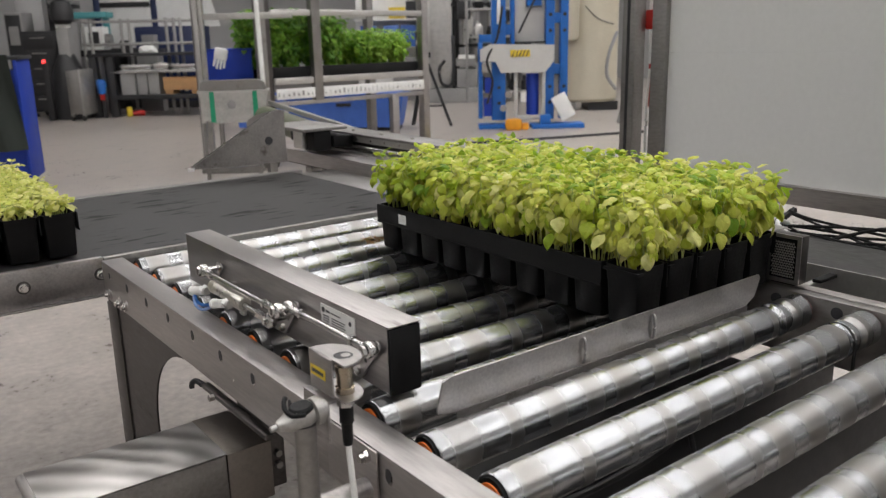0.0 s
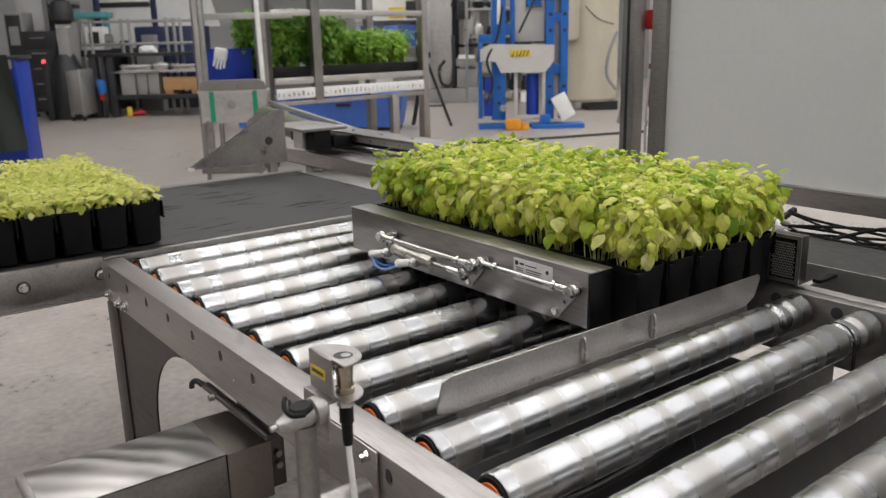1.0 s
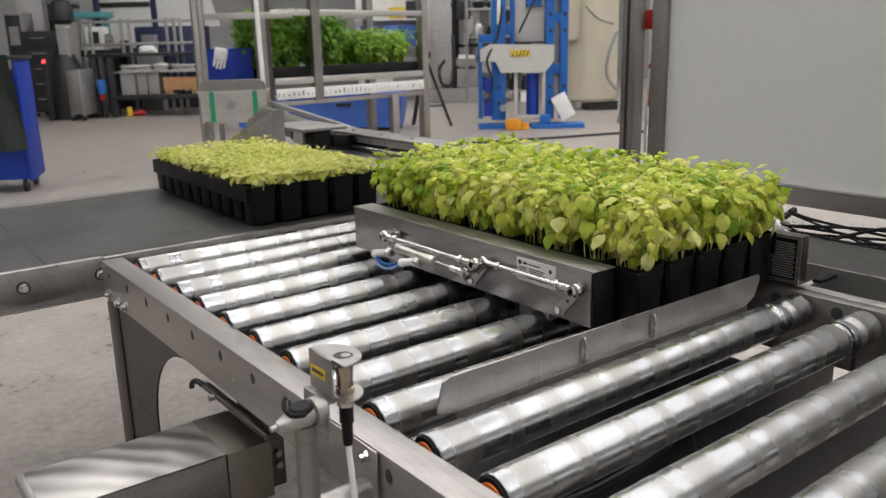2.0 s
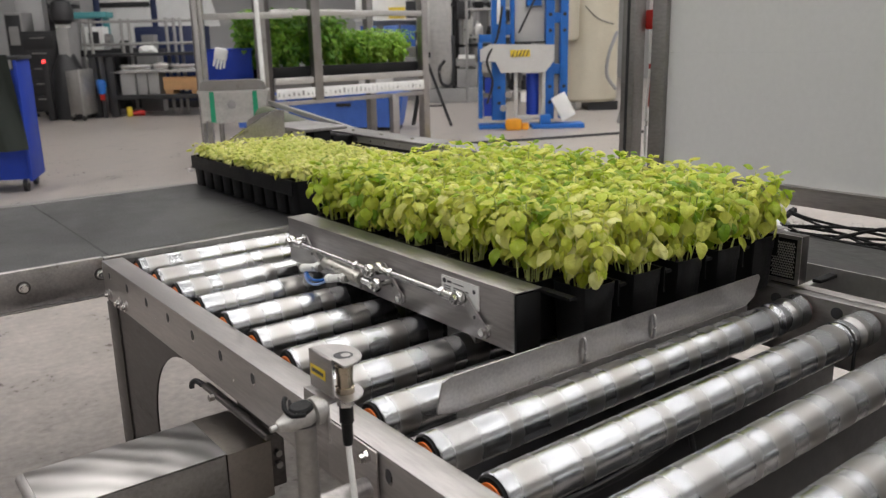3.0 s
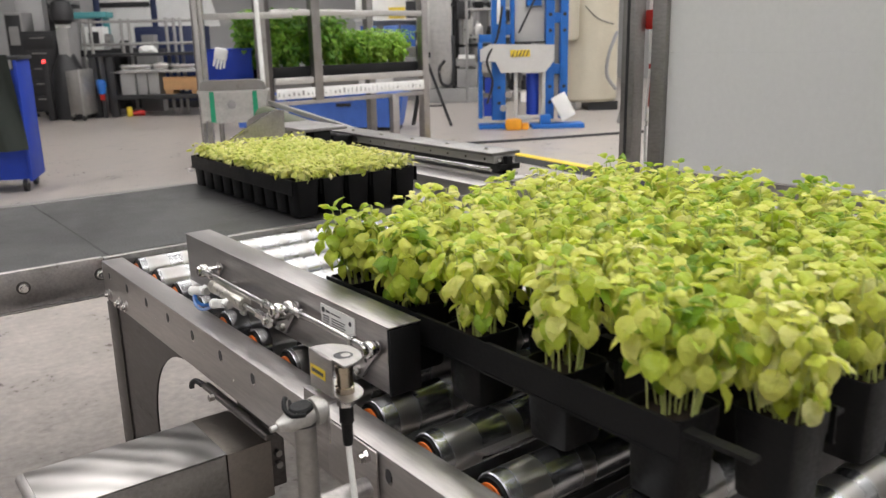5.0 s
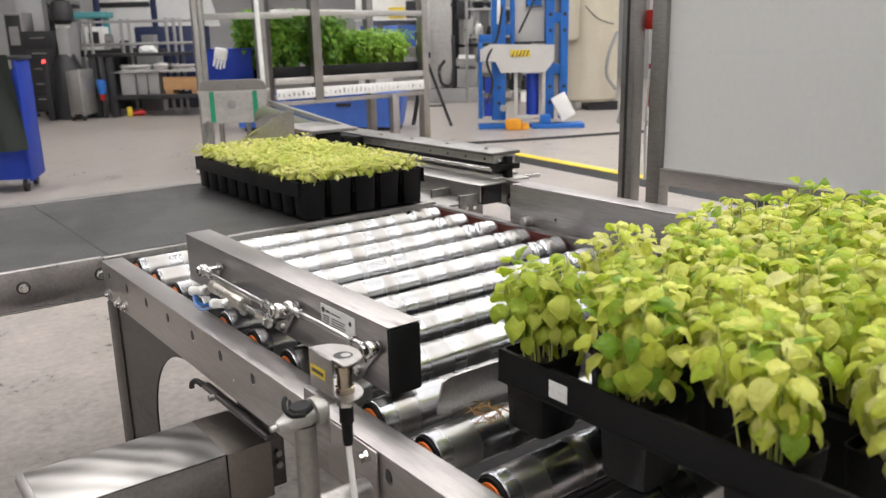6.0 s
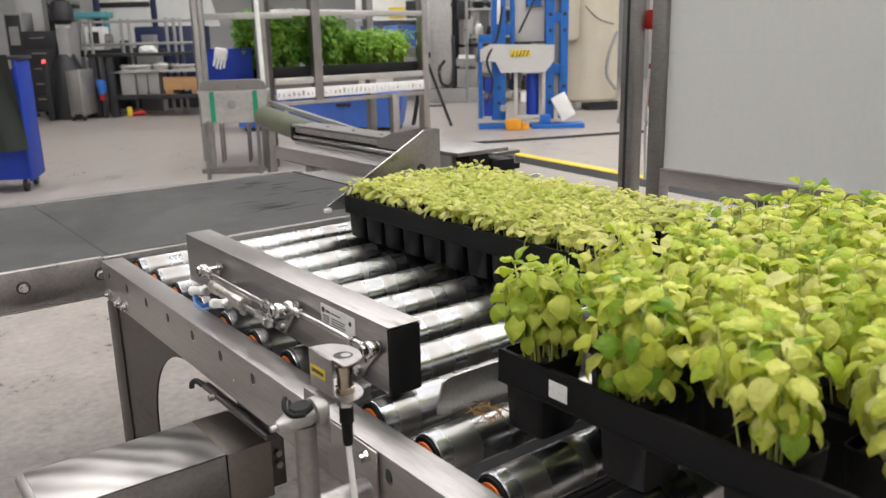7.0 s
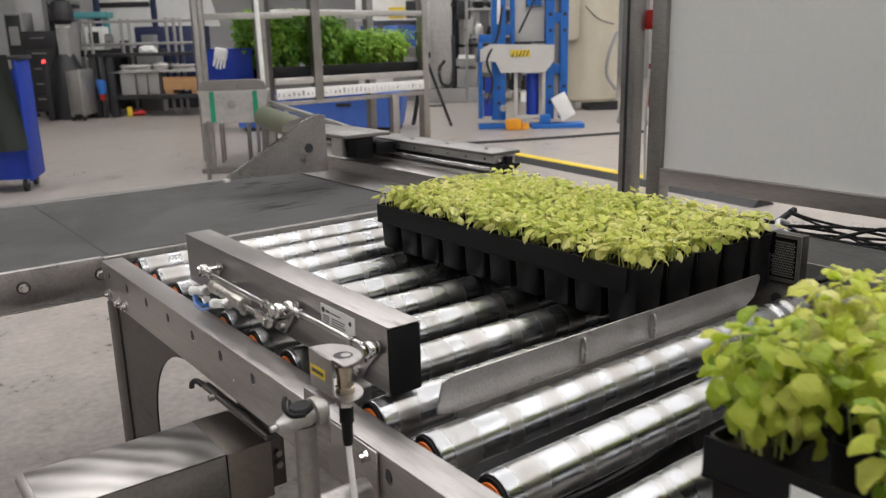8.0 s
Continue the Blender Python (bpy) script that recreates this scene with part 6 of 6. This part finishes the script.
    part("ramp", prism(B(), [(-0.10, 0), (0.10, 0), (0.05, 0.045), (-0.05, 0.045)], Matrix(((-0.993, 0, -0.12, 4.62), (0.12, 0, -0.993, 5.1), (0, 1, 0, 0), (0, 0, 0, 1))), 3.9), DARK, c)
    part("lid", prism(B(), [(-0.05, 0.046), (0.05, 0.046), (0.045, 0.052), (-0.045, 0.052)], Matrix(((-0.993, 0, -0.12, 4.62), (0.12, 0, -0.993, 5.1), (0, 1, 0, 0), (0, 0, 0, 1))), 3.9), YELLOW, c, "yellow lid")
    f = thing("floor_cable", "dark cable lying on the hall floor", "cable")
    part("cable", hose(B(), [(7.4, 4.1, 0.012), (6.4, 4.45, 0.012), (5.4, 4.75, 0.012), (4.7, 5.0, 0.012)], 0.014), DARK, f)


def more_machines():
    base = pose(3.83, 12.9, 0, 0, 0, FACE)
    t = thing("lathe", "grey and black lathe behind the workbench", "lathe")
    t.matrix_basis = base @ pose(-0.05, -0.55, 0)
    small(t, "bed", (-0.5, 0.9, 0, 0.3, 0.90, 1.0), DARK)
    small(t, "headstock", (-0.35, 0.0, 0.02, 0.28, 1.001, 1.36), WHITE_P, "white headstock cover")
    small(t, "opening", (-0.22, -0.06, 0.012, 0.0195, 1.10, 1.28), DARK)
    part("chuck", rod(B(), (0.001, 0.14, 1.16), (0.09, 0.14, 1.16), 0.09, 18), GALV, t)
    small(t, "tool_post", (0.25, 0.36, 0.05, 0.2, 1.001, 1.14), DARK)
    small(t, "tailstock", (0.6, 0.8, 0.05, 0.25, 1.001, 1.22), GREYP)
    small(t, "stand", (-0.45, -0.1, 0.02, 0.28, 0, 0.899), GREYP)
    small(t, "stand", (0.5, 0.85, 0.02, 0.28, 0, 0.899), GREYP)
    k = thing("tall_cabinet", "dark grey tall cabinet against the wall", "cabinet")
    k.matrix_basis = base @ pose(-1.62, -0.2, 0)
    small(k, "body", (-0.14, 0.14, 0, 0.4, 0, 1.62), GREYP)
    small(k, "door", (-0.12, 0.12, -0.012, -0.001, 0.1, 1.58), DARK)
    small(k, "window", (-0.08, 0.08, -0.016, -0.0125, 1.1, 1.4), GREYP)
    f = thing("extraction_pipe", "round grey extraction pipe up to the ceiling", "pipe")
    f.matrix_basis = base @ pose(-1.12, 0.1, 0)
    part("pipe", rod(B(), (0, 0.1, 1.05), (0, 0.1, 6.0), 0.09, 18), DARK, f)
    part("collar", rod(B(), (0, 0.1, 1.9), (0, 0.1, 1.96), 0.105, 18), GALV, f)
    d = thing("drill_stand", "bench drill with dark motor on a stand", "drill")
    d.matrix_basis = pose(8.0, 10.6, 0, 0, 0, FACE)
    small(d, "base", (-0.2, 0.9, 0, 0.5, 0, 0.75), GREYP)
    part("column", rod(B(), (0.35, 0.3, 0.75), (0.35, 0.3, 2.3), 0.05, 14), GALV, d)
    small(d, "motor", (0.2, 0.6, 0.05, 0.5, 1.5, 1.85), GREYP)
    small(d, "table", (0.15, 0.7, 0.05, 0.45, 1.0, 1.05), DARK)
    part("chuck", rod(B(), (0.32, 0.15, 1.25), (0.32, 0.15, 1.499), 0.04, 12), CHROME, d)
    small(d, "belt_cover", (0.15, 0.75, 0.0, 0.55, 1.851, 2.0), DARK)
    w = thing("wall_pipes", "grey pipes and trunking on a wall frame", "pipes")
    w.matrix_basis = pose(9.4, 9.9, 0, 0, 0, FACE)
    for q in range(6):
        part("pipe", rod(B(), (-0.9 + 0.3 * q, 0.1 * (q % 2), 0.0), (-0.9 + 0.3 * q, 0.1 * (q % 2), 6.0), 0.04 + 0.02 * (q % 3), 12), (GALV, DARK, GREYP)[q % 3], w)
    for z in (0.9, 1.6):
        small(w, "bracket", (-1.0, 0.8, -0.08, -0.05, z, z + 0.06), DARK)


def parts_shelving():
    """Open steel shelving crowded with machine parts, beside the press."""
    rk = random.Random(17)
    t = thing("parts_shelving", "open steel shelving crowded with machine parts", "shelving")
    t.matrix_basis = pose(8.75, 9.0, 0, 0, 0, FACE)
    for x in (-0.5, 0.05, 0.6):
        small(t, "upright", (x, x + 0.05, 0, 0.05, 0, 2.6), GREYP)
    for z in (0.15, 0.62, 1.05, 1.5, 1.95):
        small(t, "board", (-0.5, 0.65, 0.051, 0.5, z, z + 0.03), GALV)
    mats = (DARK, GREYP, GALV, WHITE_P, STEEL_DARK, DARK, BLACK)
    for z in (0.18, 0.65, 1.08, 1.53, 1.98):
        x = -0.46
        while x < 0.5:
            w, h = rk.uniform(0.06, 0.17), rk.uniform(0.08, 0.33)
            p = thing("machine_part", "metal machine part stored on open shelving", "machine part", "parts on the shelving")
            p.matrix_basis = pose(8.75, 9.0, 0, 0, 0, FACE) @ pose(x, 0.08, z + 0.001)
            if rk.random() < 0.4:
                part("body", lathe(B(), [(0, 0), (0, w * 0.45), (h * 0.6, w * 0.45), (h * 0.65, w * 0.3), (h, w * 0.3), (h, 0)], 14, pose(w / 2, 0.1, 0)), rk.choice(mats), p)
            else:
                part("body", box(B(), 0, w, 0, 0.2, 0, h, 0.01), rk.choice(mats), p)
                part("cap", box(B(), w * 0.2, w * 0.8, 0.03, 0.15, h + 0.001, h + 0.04, 0.006), rk.choice(mats), p)
            x += w + rk.uniform(0.02, 0.07)


parts_shelving()
more_machines()
tool_trolley()
tool_chest()
workbench()
mill()
far_machines()
plant_rack()
trough_conveyor()
crates_on_floor()
stand_and_machines()
blue_press()


# ---- what moves ----
def motions():
    # pusher's left face
    px = [(0, 0.0165), (0.4, 0.0165), (0.45, 0.024), (0.5, 0.048), (0.6, 0.111), (0.8, 0.241), (0.92, 0.314), (1.0, 0.330), (1.2, 0.333), (1.5, 0.336), (2.5, 0.336), (2.6, 0.328),
          (2.8, 0.268), (3.0, 0.200), (3.2, 0.128), (3.4, 0.056), (3.5, 0.028), (3.6, 0.019), (3.75, 0.0165), (8, 0.0165)]
    walk(PUSHER, [(t, pose(x, 0, ZR)) for t, x in px])
    # the linkage swings over before the pusher draws back and swings home after
    swing = [(0, 45), (2.15, 45), (2.25, 20), (2.35, -25), (2.45, -45), (3.75, -45), (3.82, -30), (3.92, 10), (4.0, 40), (4.05, 45), (8, 45)]
    for lev, y in zip(LINKS[:3], PIVOTS):
        walk(lev, [(t, pose(0, y, PIVOT_Z, a)) for t, a in swing])
    for tie in LINKS[3:5]:
        walk(tie, [(t, pose(0, -0.054 * math.sin(radians(a)), PIVOT_Z + 0.054 * math.cos(radians(a)))) for t, a in swing])
    walk(LINKS[5], [(t, pose(0, PIVOTS[1] - 0.027 * math.sin(radians(a)), PIVOT_Z + 0.002 + 0.027 * math.cos(radians(a)))) for t, a in swing])
    # strips spread out behind the pusher, then roll on
    spread = [(0, 0.0), (2.5, 0.0), (2.6, 0.03), (2.8, 0.22), (3.0, 0.44), (3.2, 0.67), (3.4, 0.90), (3.5, 0.985), (3.6, 1.0)]
    roll = [(4.15, 0.0), (4.2, -0.006), (4.3, -0.043), (4.4, -0.086), (4.5, -0.128), (4.6, -0.171), (4.7, -0.213), (5.2, -0.432), (5.68, -0.656), (5.76, -0.676), (5.8, -0.678),
            (7.25, -0.678), (7.4, -0.690), (7.5, -0.705), (7.6, -0.743), (7.7, -0.784), (7.8, -0.829), (7.9, -0.873), (8.0, -0.916)]
    for j, ob in enumerate(STRIPS):
        a = 0.415 + 0.066 * (j // 2)
        b = 0.100 + 0.0613 * j
        rows = [(t, pose(a + (b - a) * s, -0.025 * s, ZR)) for t, s in spread]
        rows += [(t, pose(b, -0.025 + y, ZR)) for t, y in roll]
        walk(ob, rows)
    # seedling tray: along the belt, then across onto the rollers
    runs = [0.0] + [0.6 + 0.05 * i for i in range(36)] + [8.0]
    way = np.interp(runs, [w[0] for w in BELT_WAY], [w[1] for w in BELT_WAY])
    for c, ob in BELT_SECTIONS:
        walk(ob, [(t, belt_pose(c, d)) for t, d in zip(runs, way)])
    tray = [(t, d - 0.781, 0.945) for t, d in BELT_WAY if t < 2.4]
    tray += [(5.85, 0.0, 0.945), (5.92, 0.0, 0.938), (6.0, 0.0, 0.915), (6.2, 0, 0.785), (6.5, 0.0, 0.543), (6.9, 0.0, 0.190), (7.0, 0.0, 0.118), (7.1, 0, 0.094), (7.5, 0.0, 0.048), (8.0, 0.0, 0.0)]
    walk(SEEDTRAY, [(t, pose(0.547 + x, y, ZR)) for t, x, y in tray])
    arm = [(0, 0.0), (5.8, 0.0), (5.9, -0.02), (6.0, -0.064), (6.2, -0.21), (6.5, -0.454), (6.9, -0.75), (7.0, -0.78), (7.15, -0.79), (7.3, -0.765), (7.5, -0.70), (7.75, -0.48), (8.0, -0.25)]
    walk(ARM, [(t, pose(0, y, ZR)) for t, y in arm])
    # rollers turn under the trays
    steps = [i / 15 for i in range(121)]
    drive_a = [(0, 0.0), (4.15, 0.0), (4.25, 0.02), (5.72, 0.69), (5.8, 0.697), (7.25, 0.697), (7.5, 0.73), (8.0, 0.93)]
    drive_b = [(0, 0.0), (4.15, 0.0), (4.25, 0.02), (4.9, 0.31), (5.05, 0.33), (6.0, 0.33), (6.2, 0.40), (7.0, 0.75), (7.5, 0.79), (8.0, 0.83)]
    for k, ob in enumerate(ROLLERS):
        way = drive_b if k < 8 else drive_a
        turn = np.interp(steps, [w[0] for w in way], [w[1] / RAD for w in way])
        walk(ob, [(t, Matrix.Translation((0, -PITCH * k, AX)) @ Matrix.Rotation(a + 0.7 * k, 4, "X")) for t, a in zip(steps, turn)])
    flap = [(0, 0), (4.1, 0), (4.2, 80), (5.55, 80), (5.75, 0), (8, 0)]
    walk(FLAP, [(t, pose(0, -0.8705, ZR - 0.035, a)) for t, a in flap])


motions()
